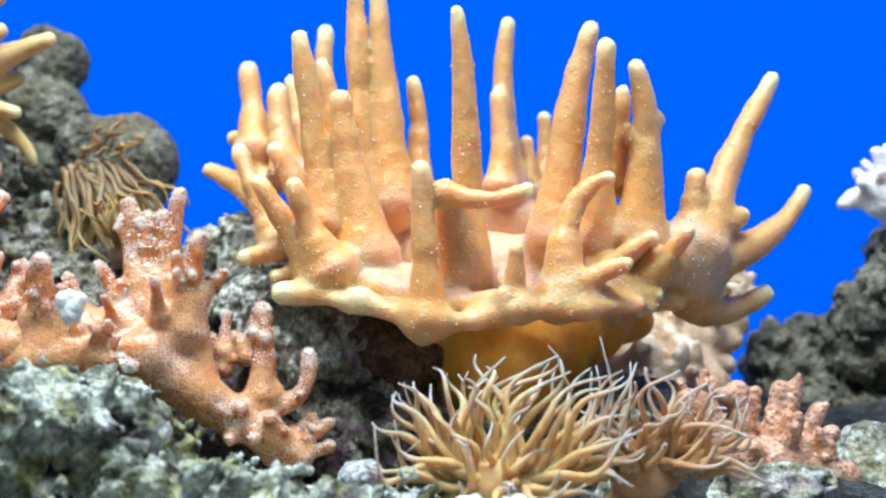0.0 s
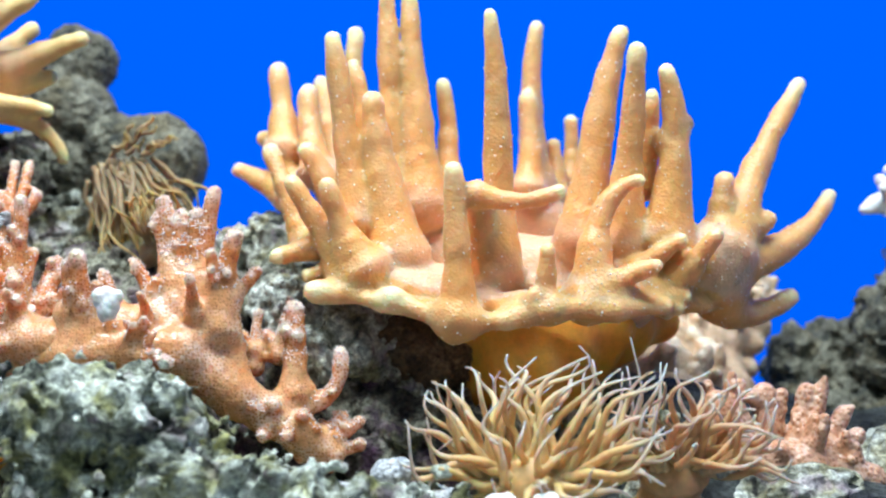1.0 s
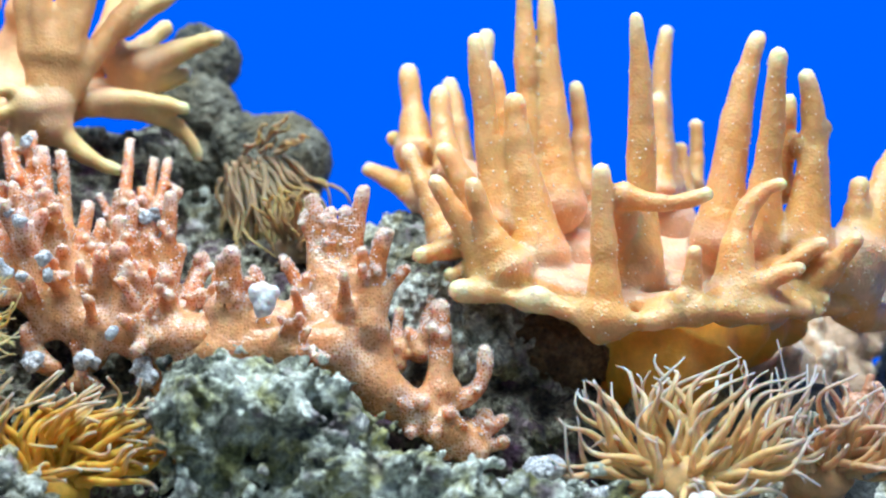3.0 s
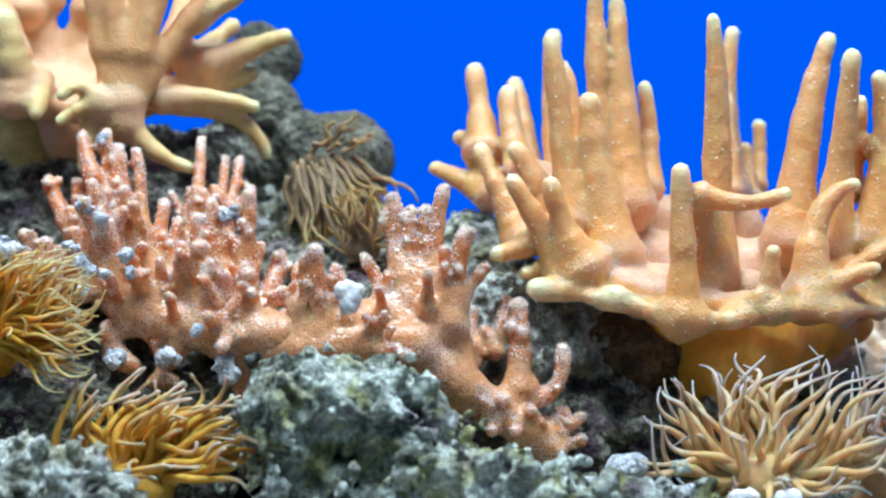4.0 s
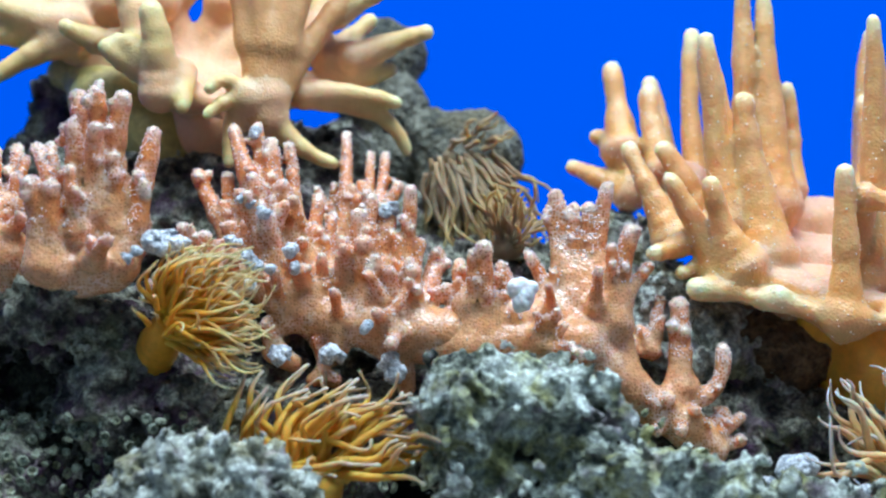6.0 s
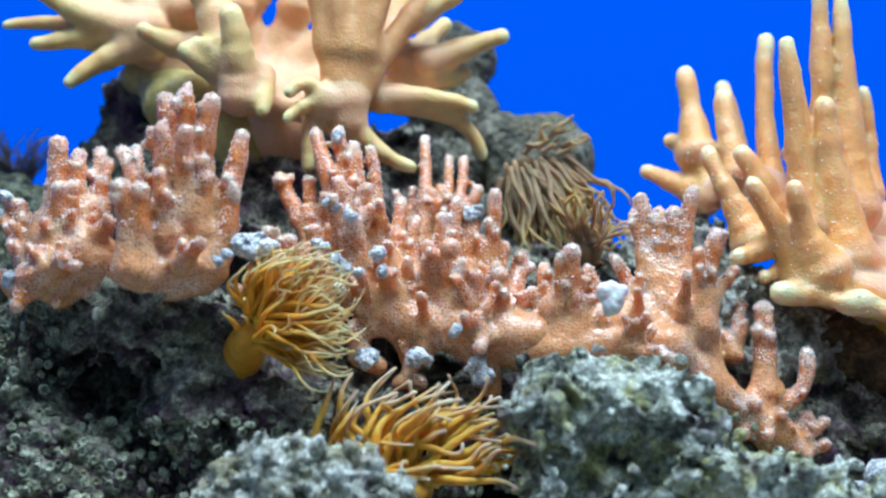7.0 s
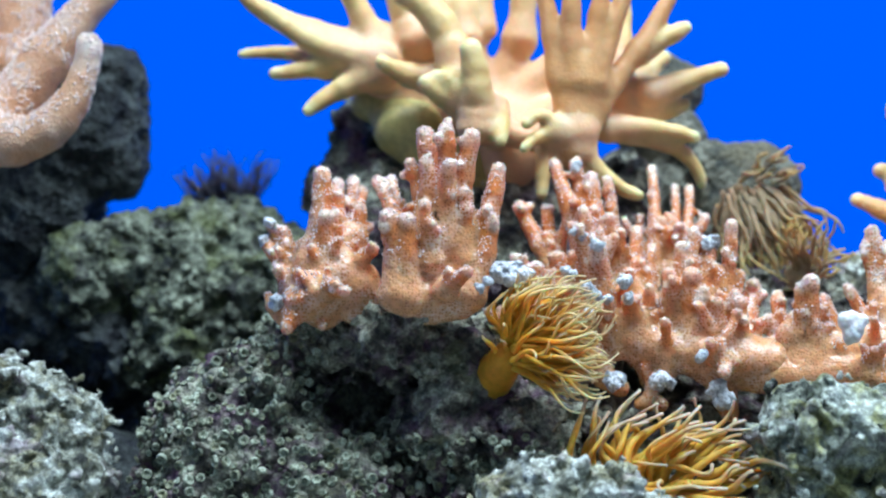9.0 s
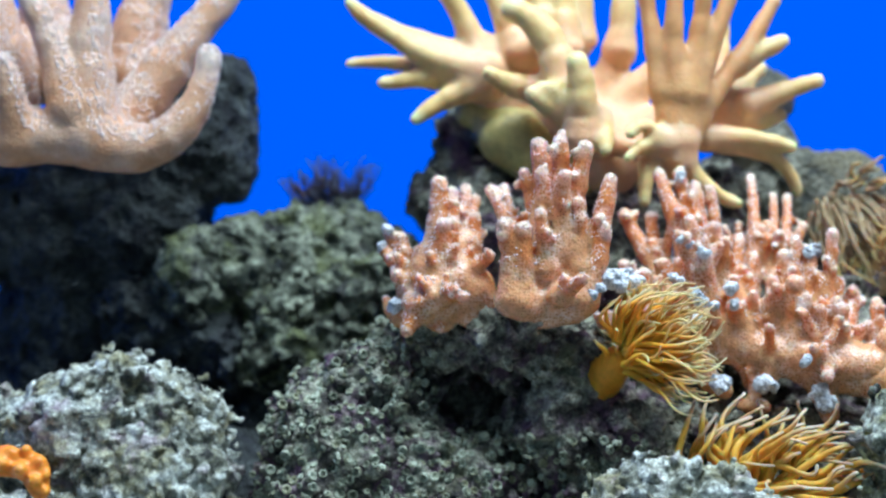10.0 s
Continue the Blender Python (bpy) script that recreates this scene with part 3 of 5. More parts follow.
c = Clay()
c.lumps(((-0.2633, -0.1250, 0.0350), (-0.2371, -0.1250, 0.0325), 0.0121, 0.0132), ((-0.2375, -0.1200, 0.0299), (-0.2178, -0.1200, 0.0166), 0.0122, 0.0133), ((-0.2727, -0.1200, 0.0216), (-0.2295, -0.1100, -0.0020), 0.0178, 0.0203))
solid(c, "reef_rock", "small pale lumpy live rock with pinkish crust", "rock", 0.0012, 0.008, ROCK, pitted(0.006, 44, 0.006, 80, 0.002, 0.012), "reef rocks")

c = Clay()
c.lumps(((-0.3634, -0.0500, 0.0925), (-0.3284, -0.0650, 0.1002), 0.0156, 0.0153), ((-0.3284, -0.0650, 0.1002), (-0.2929, -0.0600, 0.0874), 0.0179, 0.0154), ((-0.3869, -0.0500, 0.0743), (-0.4102, -0.0500, 0.0509), 0.0235, 0.0248), ((-0.4102, -0.0500, 0.0509), (-0.3522, -0.0550, 0.0258), 0.0287, 0.0311), ((-0.3697, 0.0050, 0.0671), (-0.3137, 0.0050, 0.0533), 0.0294, 0.0294), ((-0.3819, -0.0300, 0.0950), (-0.2881, -0.0300, 0.0950), 0.0129, 0.0134), ((-0.3007, -0.0550, 0.0566), (-0.2595, -0.0500, 0.0461), 0.0259, 0.0287), ((-0.2751, -0.0600, 0.0341), (-0.2109, -0.0500, 0.0207), 0.0231, 0.0235), ((-0.4101, -0.0500, 0.0302), (-0.3012, -0.0400, -0.0066), 0.0339, 0.0397), ((-0.3300, -0.0830, 0.0980), (-0.3180, -0.0830, 0.1020), 0.0075, 0.0065))
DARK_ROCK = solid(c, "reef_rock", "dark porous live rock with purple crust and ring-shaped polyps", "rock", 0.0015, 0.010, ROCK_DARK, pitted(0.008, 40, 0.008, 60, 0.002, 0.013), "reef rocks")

c = Clay()
c.lumps(((-0.5078, -0.0550, 0.0759), (-0.4827, -0.0550, 0.0545), 0.0162, 0.0203), ((-0.5365, -0.0500, 0.0536), (-0.4840, -0.0600, 0.0333), 0.0272, 0.0242), ((-0.5702, -0.0400, 0.0415), (-0.5055, -0.0500, 0.0267), 0.0262, 0.0272), ((-0.5719, -0.0500, 0.0150), (-0.4780, -0.0600, 0.0122), 0.0299, 0.0205), ((-0.6222, -0.0300, 0.0318), (-0.5790, -0.0300, 0.0267), 0.0307, 0.0307))
solid(c, "reef_rock", "pale speckled craggy live rock", "rock", 0.0013, 0.008, ROCK, pitted(0.008, 36, 0.006, 60, 0.002, 0.014), "reef rocks")

c = Clay()
c.lumps(((-0.4979, 0.0500, 0.1281), (-0.4340, 0.0600, 0.1475), 0.0277, 0.0234), ((-0.4510, 0.0500, 0.1221), (-0.4076, 0.0500, 0.1285), 0.0262, 0.0215), ((-0.4502, 0.0600, 0.0950), (-0.4208, 0.0600, 0.0900), 0.0330, 0.0300), ((-0.4152, 0.0600, 0.1507), (-0.3962, 0.0600, 0.1383), 0.0156, 0.0187))
solid(c, "reef_rock", "green algae-covered reef rock, darkened in colour to paint in shade", "rock", 0.0018, 0.012, ROCK_ALGAE_SHADE, pitted(0.008, 36, 0.006, 60, 0.002, 0.013), "reef rocks")
c = Clay()
c.lumps(((-0.5323, 0.0600, 0.1155), (-0.4837, 0.0600, 0.0973), 0.0277, 0.0300), ((-0.4824, 0.0900, 0.0455), (-0.4356, 0.0800, 0.0466), 0.0451, 0.0414))
# Cut from the algae rock so that its shaded foot is painted darker.
solid(c, "reef_rock", "reef rock low behind the pale rock, deep shade put in its colour", "rock", 0.0022, 0.012, ROCK_SHADE, pitted(0.008, 36, 0.006, 60, 0.002, 0.013), "reef rocks")

c = Clay()
c.lumps(((-0.4889, 0.0600, 0.2357), (-0.4851, 0.0600, 0.1914), 0.0212, 0.0187), ((-0.5054, 0.0500, 0.2060), (-0.5325, 0.0600, 0.1660), 0.0246, 0.0343), ((-0.5777, 0.0500, 0.1777), (-0.5324, 0.0600, 0.1597), 0.0246, 0.0343), ((-0.6288, 0.0600, 0.1657), (-0.5737, 0.0600, 0.1469), 0.0343, 0.0280))
c.lump((-0.55, 0.09, 0.16), (-0.62, 0.12, 0.0), 0.05, 0.06)
# Shade under the coral's overhang is part of the column's colour.
solid(c, "reef_rock", "knobbly reef rock column under a coral, darkened in colour for shade", "rock", 0.0018, 0.010, ROCK_SHADE, pitted(0.006, 50, 0.004, 70, 0.002), "reef rocks")

c = Clay()
c.lump(*((-0.1884, 0.0900, 0.2375), (-0.1824, 0.0900, 0.2357), 0.0180, 0.0160))
BOULDER = pitted(0.0022, 110, 0.0015, 170, 0.0012)
c.lumps(((-0.1951, 0.0850, 0.2118), (-0.1863, 0.0850, 0.2054), 0.0202, 0.0202), ((-0.2068, 0.0900, 0.1802), (-0.1857, 0.0900, 0.1792), 0.0233, 0.0233))
solid(c, "boulder", "rough grey-brown rounded boulder stacked behind the corals", "rock", 0.0016, 0.004, ROCK_GREY, BOULDER, "grey boulders")
c = Clay()
c.lump(*((-0.1440, 0.0750, 0.1829), (-0.1397, 0.0750, 0.1783), 0.0217, 0.0229))
c.lumps(((-0.1674, 0.0800, 0.1890), (-0.1589, 0.0800, 0.1768), 0.0172, 0.0172), ((-0.1508, 0.0700, 0.1581), (-0.1436, 0.0700, 0.1117), 0.0241, 0.0284))
solid(c, "boulder", "large rounded grey boulder with fine rough skin", "rock", 0.0016, 0.008, ROCK_GREY, BOULDER, "grey boulders")

c = Clay()
c.lumps(((-0.3575, 0.0600, 0.2138), (-0.3564, 0.0600, 0.1905), 0.0104, 0.0135), ((-0.3641, 0.0600, 0.1735), (-0.3486, 0.0600, 0.1566), 0.0184, 0.0215), ((-0.3302, 0.0600, 0.1843), (-0.2132, 0.0650, 0.1786), 0.0184, 0.0185), ((-0.3420, 0.0500, 0.1742), (-0.2755, 0.0400, 0.1643), 0.0213, 0.0210), ((-0.2755, 0.0400, 0.1643), (-0.2148, 0.0500, 0.1651), 0.0180, 0.0213), ((-0.3294, 0.0400, 0.1463), (-0.2405, 0.0300, 0.1340), 0.0300, 0.0297))
solid(c, "reef_rock", "dark brown rock that carries a large leather coral", "rock", 0.0018, 0.010, ROCK_DARK, pitted(0.007, 45, 0.006, 70, 0.005), "reef rocks")

c = Clay()
c.lumps(((-0.2102, 0.0600, 0.1378), (-0.1663, 0.0600, 0.1336), 0.0242, 0.0228), ((-0.0943, 0.0350, 0.1260), (-0.0754, 0.0300, 0.1280), 0.0132, 0.0142), ((-0.0648, 0.0300, 0.1098), (-0.0457, 0.0300, 0.0997), 0.0151, 0.0151), ((-0.0395, 0.0200, 0.0926), (-0.0182, 0.0200, 0.0813), 0.0135, 0.0135), ((-0.0754, 0.0300, 0.1294), (-0.0691, 0.0200, 0.1070), 0.0142, 0.0162), ((-0.0615, 0.0000, 0.0958), (-0.0456, -0.0050, 0.0744), 0.0210, 0.0222), ((-0.0410, 0.0050, 0.0847), (-0.0128, 0.0100, 0.0628), 0.0212, 0.0240), ((-0.0157, 0.0200, 0.0732), (0.0053, 0.0200, 0.0566), 0.0189, 0.0189), ((0.0316, 0.0200, 0.0400), (0.0987, 0.0300, 0.0380), 0.0216, 0.0219))
solid(c, "reef_rock", "grey-green porous rock full of holes under the leather coral", "rock", 0.0014, 0.008, ROCK, pitted(0.006, 44, 0.010, 65, 0.002, 0.011), "reef rocks")
c = Clay()
c.lumps(((-0.1125, -0.0300, 0.0438), (-0.0594, -0.0300, 0.0301), 0.0139, 0.0151), ((-0.0663, -0.0050, 0.0595), (-0.0303, -0.0050, 0.0433), 0.0200, 0.0240), ((-0.0298, -0.0150, 0.0338), (0.0311, 0.0050, 0.0310), 0.0200, 0.0255))
# Split from the porous rock in darker stone to paint the hollow's shade.
solid(c, "reef_rock", "hollow of rock below the leather coral, shade put in its colour", "rock", 0.0016, 0.008, ROCK_DARK, pitted(0.006, 44, 0.010, 65, 0.002, 0.011), "reef rocks")
c = Clay()
c.lumps(((-0.0118, 0.0000, 0.0787), (0.0062, 0.0050, 0.0730), 0.0184, 0.0172), ((-0.0149, 0.0000, 0.0605), (0.0057, 0.0100, 0.0597), 0.0118, 0.0133))
solid(c, "reef_rock", "rusty brown rock ledge below the leather coral", "rock", 0.0016, 0.006, ROCK_BROWN, pitted(0.005, 60, 0.003, 90, 0.002), "reef rocks")

c = Clay()
c.lumps(((0.1850, 0.1200, 0.0622), (0.2088, 0.1200, 0.0671), 0.0166, 0.0151), ((0.1990, 0.1200, 0.0497), (0.2221, 0.1200, 0.0429), 0.0181, 0.0181), ((0.2175, 0.1200, 0.0667), (0.2354, 0.1200, 0.0719), 0.0121, 0.0151), ((0.1889, 0.1000, 0.0279), (0.2338, 0.1000, 0.0146), 0.0206, 0.0324))
solid(c, "reef_rock", "grey reef rock in soft focus behind the corals", "rock", 0.002, 0.010, ROCK_GREY, pitted(0.006, 50, 0.005, 80, 0.002, 0.013), "reef rocks")
c = Clay()
c.lumps(((0.2377, 0.1000, 0.0835), (0.2550, 0.1000, 0.0886), 0.0236, 0.0265), ((0.2282, 0.1000, 0.0666), (0.2590, 0.1000, 0.0596), 0.0177, 0.0236), ((0.2552, 0.1200, 0.1125), (0.2784, 0.1200, 0.1114), 0.0181, 0.0241))
solid(c, "reef_rock", "dark grey reef rock carrying a white coral", "rock", 0.002, 0.010, ROCK_GREY, pitted(0.006, 50, 0.005, 80, 0.002, 0.013), "reef rocks")
c = Clay()
c.lumps(((0.2122, 0.0200, 0.0220), (0.2270, 0.0200, 0.0111), 0.0160, 0.0213), ((0.1922, 0.0000, 0.0042), (0.2215, 0.0000, -0.0069), 0.0155, 0.0207), ((0.1326, -0.0200, 0.0086), (0.1723, -0.0300, 0.0034), 0.0151, 0.0174), ((0.0951, -0.0300, 0.0062), (0.1430, -0.0300, -0.0052), 0.0149, 0.0174))
solid(c, "reef_rock", "low grey-green rock that carries small corals", "rock", 0.0016, 0.008, ROCK, pitted(0.006, 50, 0.005, 80, 0.002), "reef rocks")

c = Clay()
c.lumps(((-0.2040, 0.0500, 0.1168), (-0.1541, 0.0600, 0.1158), 0.0225, 0.0228), ((-0.1677, 0.0300, 0.1179), (-0.1209, 0.0350, 0.1197), 0.0165, 0.0166), ((-0.0816, 0.0300, 0.1019), (-0.0708, 0.0300, 0.0906), 0.0151, 0.0165), ((-0.1741, 0.0200, 0.0931), (-0.1024, 0.0200, 0.0968), 0.0244, 0.0244), ((-0.2182, 0.0000, 0.0728), (-0.1242, 0.0000, 0.0601), 0.0211, 0.0238))
c.lumps(((-0.2757, -0.0350, 0.0781), (-0.2431, -0.0350, 0.0626), 0.0177, 0.0202), ((-0.2524, -0.0450, 0.0507), (-0.1683, -0.0400, 0.0445), 0.0224, 0.0251), ((-0.2290, -0.0100, 0.0877), (-0.1667, -0.0100, 0.0766), 0.0209, 0.0235), ((-0.2541, -0.0200, 0.0982), (-0.2337, -0.0200, 0.0775), 0.0180, 0.0206))
# Dark stone fills the gaps under the corals, shade given by its colour.
solid(c, "reef_rock", "dark rock under the pink corals, its colour holds their shade", "rock", 0.0018, 0.010, ROCK_DARK, pitted(0.006, 50, 0.006, 80, 0.005), "reef rocks")

# ---- the large leather coral ----
c = Clay()
c.lumps(((0.0002, 0.0000, 0.1001), (0.0939, 0.0050, 0.0968), 0.0118, 0.0118), ((-0.0124, 0.0300, 0.1106), (0.1038, 0.0300, 0.1063), 0.0163, 0.0163), ((-0.0151, -0.0300, 0.1089), (0.0125, -0.0350, 0.1003), 0.0078, 0.0070), ((0.0125, -0.0350, 0.0990), (0.0447, -0.0450, 0.0953), 0.0066, 0.0056), ((0.0447, -0.0450, 0.0953), (0.0817, -0.0350, 0.0978), 0.0056, 0.0066), ((0.0817, -0.0350, 0.0978), (0.1103, -0.0150, 0.0971), 0.0064, 0.0062), ((-0.0291, -0.0150, 0.1176), (-0.0164, 0.0200, 0.1266), 0.0102, 0.0134), ((-0.0165, 0.0200, 0.1239), (0.0370, 0.0150, 0.1136), 0.0161, 0.0160), ((0.0370, 0.0150, 0.1136), (0.0844, 0.0100, 0.1143), 0.0160, 0.0146), ((-0.0066, 0.0400, 0.1410), (0.0539, 0.0500, 0.1366), 0.0138, 0.0154), ((0.1288, -0.0050, 0.1198), (0.1362, 0.0100, 0.1045), 0.0119, 0.0122), ((0.1096, 0.0000, 0.1104), (0.1301, 0.0000, 0.1096), 0.0131, 0.0144), ((0.0018, -0.0200, 0.1086), (0.0499, -0.0200, 0.1043), 0.0086, 0.0086), ((-0.0301, 0.0000, 0.1366), (-0.0425, 0.0200, 0.1573), 0.0105, 0.0121))
c.fingers(((-0.0747, 0.0450, 0.2223), (-0.0702, 0.0350, 0.1778), 0.0050, 0.0082), ((-0.0837, 0.0450, 0.1857), (-0.0710, 0.0400, 0.1776), 0.0042, 0.0061), ((-0.0577, 0.0320, 0.2083), (-0.0531, 0.0200, 0.1659), 0.0052, 0.0072), ((-0.0545, 0.0550, 0.2157), (-0.0472, 0.0350, 0.1561), 0.0048, 0.0066), ((-0.0382, -0.0240, 0.2237), (-0.0304, -0.0200, 0.1378), 0.0045, 0.0076, (-0.0348, -0.0220, 0.1866)), ((-0.0341, 0.0400, 0.2371), (-0.0328, 0.0300, 0.1551), 0.0044, 0.0065), ((-0.0324, 0.0000, 0.2147), (-0.0276, 0.0000, 0.1734), 0.0039, 0.0063), slim=0.92, flare=0.5)
c.fingers(((-0.0155, 0.0050, 0.2591), (-0.0173, 0.0050, 0.1550), 0.0045, 0.0074), ((-0.0052, 0.0070, 0.2509), (-0.0027, 0.0070, 0.1466), 0.0037, 0.0106, (-0.0039, 0.0070, 0.2026)), ((0.0086, 0.0230, 0.2072), (0.0088, 0.0200, 0.1553), 0.0040, 0.0064), ((-0.0209, -0.0220, 0.1942), (-0.0117, -0.0200, 0.1218), 0.0046, 0.0107, (-0.0190, -0.0210, 0.1706)), ((-0.0729, 0.0000, 0.1758), (-0.0531, -0.0100, 0.1316), 0.0044, 0.0082), ((-0.0784, 0.0400, 0.1829), (-0.0657, 0.0300, 0.1619), 0.0041, 0.0060), ((-0.0570, 0.0020, 0.1759), (-0.0367, 0.0000, 0.1368), 0.0055, 0.0089), ((-0.0963, 0.0440, 0.1709), (-0.0687, 0.0300, 0.1551), 0.0044, 0.0071), slim=0.92, flare=0.5)
c.fingers(((-0.0590, -0.0340, 0.1574), (-0.0346, -0.0300, 0.1146), 0.0040, 0.0075, (-0.0477, -0.0320, 0.1390)), ((-0.0404, -0.0430, 0.1550), (-0.0269, -0.0350, 0.1167), 0.0039, 0.0090, (-0.0362, -0.0390, 0.1380)), ((-0.0677, -0.0350, 0.1215), (-0.0409, -0.0200, 0.1306), 0.0042, 0.0071), ((-0.0509, -0.0430, 0.1066), (-0.0251, -0.0300, 0.1093), 0.0034, 0.0085), ((-0.0534, -0.0300, 0.1128), (-0.0362, -0.0200, 0.1176), 0.0033, 0.0051), ((-0.0132, -0.0470, 0.1037), (0.0102, -0.0420, 0.0929), 0.0034, 0.0059), ((0.0161, -0.0550, 0.1584), (0.0160, -0.0500, 0.0926), 0.0046, 0.0078, (0.0163, -0.0525, 0.1265)), ((0.0128, -0.0520, 0.0821), (0.0145, -0.0500, 0.0926), 0.0022, 0.0063), ((-0.0190, -0.0400, 0.0974), (-0.0152, -0.0300, 0.1039), 0.0020, 0.0035), slim=0.92, flare=0.5)
c.fingers(((0.0337, -0.0420, 0.2267), (0.0332, -0.0300, 0.1121), 0.0039, 0.0085, (0.0354, -0.0360, 0.1816)), ((0.0271, -0.0450, 0.1487), (0.0264, -0.0300, 0.1099), 0.0064, 0.0075), ((0.0635, -0.0550, 0.1451), (0.0259, -0.0500, 0.1446), 0.0036, 0.0049, (0.0440, -0.0525, 0.1412)), ((0.0555, 0.0400, 0.2363), (0.0518, 0.0400, 0.1553), 0.0041, 0.0072, (0.0509, 0.0400, 0.2025)), ((0.0481, 0.0340, 0.2017), (0.0477, 0.0300, 0.1546), 0.0046, 0.0065), ((0.0606, 0.0530, 0.1792), (0.0615, 0.0500, 0.1530), 0.0039, 0.0050), ((0.0697, 0.0640, 0.1930), (0.0675, 0.0600, 0.1593), 0.0040, 0.0045), slim=0.92, flare=0.5)
c.fingers(((0.0942, -0.0030, 0.2242), (0.0728, 0.0000, 0.1274), 0.0047, 0.0105, (0.0829, -0.0015, 0.1869)), ((0.0987, -0.0270, 0.2118), (0.0890, -0.0100, 0.1236), 0.0043, 0.0093, (0.0951, -0.0185, 0.1738)), ((0.1053, -0.0080, 0.1934), (0.1009, 0.0000, 0.1497), 0.0036, 0.0052), ((0.1096, -0.0230, 0.2018), (0.1094, -0.0100, 0.1254), 0.0043, 0.0098, (0.1147, -0.0165, 0.1732)), ((0.1200, -0.0150, 0.1770), (0.1136, -0.0120, 0.1687), 0.0036, 0.0062), ((0.0994, -0.0300, 0.1501), (0.0745, -0.0350, 0.1030), 0.0033, 0.0085, (0.0809, -0.0325, 0.1376)), ((0.0554, -0.0550, 0.1220), (0.0525, -0.0500, 0.0961), 0.0039, 0.0054), ((0.0473, -0.0550, 0.1011), (0.0556, -0.0500, 0.0948), 0.0031, 0.0044), ((0.1045, -0.0400, 0.1123), (0.0718, -0.0380, 0.0981), 0.0030, 0.0084, (0.0892, -0.0390, 0.1073)), slim=0.92, flare=0.5)
c.fingers(((0.1167, -0.0270, 0.1241), (0.0928, -0.0200, 0.1078), 0.0035, 0.0076), ((0.1316, -0.0270, 0.1268), (0.1107, -0.0150, 0.1047), 0.0035, 0.0082), ((0.1081, -0.0230, 0.0891), (0.0950, -0.0200, 0.1001), 0.0025, 0.0076), ((0.1184, -0.0230, 0.0979), (0.0976, -0.0200, 0.1025), 0.0028, 0.0071), ((0.1139, -0.0230, 0.0918), (0.1000, -0.0200, 0.0999), 0.0023, 0.0056), ((0.1274, -0.0070, 0.0928), (0.1108, -0.0100, 0.0972), 0.0036, 0.0062), ((0.1794, 0.0270, 0.2000), (0.1366, 0.0000, 0.1197), 0.0041, 0.0115, (0.1560, 0.0150, 0.1610)), ((0.1385, 0.0000, 0.1539), (0.1340, -0.0020, 0.1223), 0.0047, 0.0089), ((0.1600, 0.0060, 0.1335), (0.1420, 0.0050, 0.1249), 0.0042, 0.0095), ((0.1924, 0.0360, 0.1468), (0.1365, 0.0050, 0.1121), 0.0038, 0.0116, (0.1702, 0.0205, 0.1230)), ((0.1722, 0.0250, 0.0986), (0.1309, 0.0050, 0.1019), 0.0046, 0.0116, (0.1455, 0.0150, 0.0898)), slim=0.92, flare=0.5)
LEATHER_CORAL = thing("leather_coral", (0.035, 0.0, 0.04), "large orange finger leather coral with long upright fingers", "coral", "leather corals")
c.rim(*((-0.0139, -0.0460, 0.1010), (0.0131, -0.0520, 0.0898), 0.0023, 0.0026))
c.rim(*((0.0130, -0.0520, 0.0891), (0.0373, -0.0540, 0.0899), 0.0026, 0.0024))
c.rim(*((0.0373, -0.0540, 0.0904), (0.0579, -0.0530, 0.0940), 0.0024, 0.0022))
c.rim(*((0.0579, -0.0530, 0.0940), (0.0834, -0.0450, 0.0922), 0.0022, 0.0021))
c.rim(*((0.0834, -0.0450, 0.0922), (0.1064, -0.0300, 0.0933), 0.0021, 0.0020))
c.rim(*((-0.0464, -0.0420, 0.1047), (-0.0140, -0.0450, 0.0998), 0.0022, 0.0024))
FOLDS = ((lambda p: 0.0012 * np.sin(9.0 * np.arctan2(p[:, 0] - 0.045, 0.05 - p[:, 1]) * 2.2 + 40 * p[:, 2]) + 0.0008 * fbm(p, 60, 3)), 0.002, None, 0.0)
under = Clay()
under.lumps(((0.0426, 0.0120, 0.0500), (0.0433, 0.0140, 0.0710), 0.0212, 0.0293), ((0.0433, 0.0140, 0.0710), (0.0463, 0.0160, 0.0788), 0.0306, 0.0374), ((0.0181, 0.0000, 0.0890), (0.0857, 0.0050, 0.0867), 0.0105, 0.0105), ((0.0104, 0.0000, 0.0919), (0.0950, 0.0300, 0.0877), 0.0089, 0.0109), ((0.0838, 0.0200, 0.0868), (0.1075, 0.0350, 0.0873), 0.0107, 0.0088), ((0.0488, 0.0140, 0.0748), (0.0865, 0.0250, 0.0827), 0.0240, 0.0130))
verts, quads, lab, tone = under.surface(0.0016, 0.010, FOLDS, 1.0)
part_mesh("underside", raw_mesh("underside", verts - np.array(LEATHER_CORAL.location), quads, tone), LEATHER_UNDER, LEATHER_CORAL, "smooth orange underside, brightened in colour as if lit through")
verts, nor, tone = sculpt(c, LEATHER_CORAL, ("body", "finger"), 0.0013, 0.0036, LEATHER, skin(0.0009, 130))
beads("polyp_cover", verts, nor, 3800, 0.00052, POLYP, LEATHER_CORAL, "tiny cream polyps", 3)

# ---- the pale leather coral ----
c = Clay()
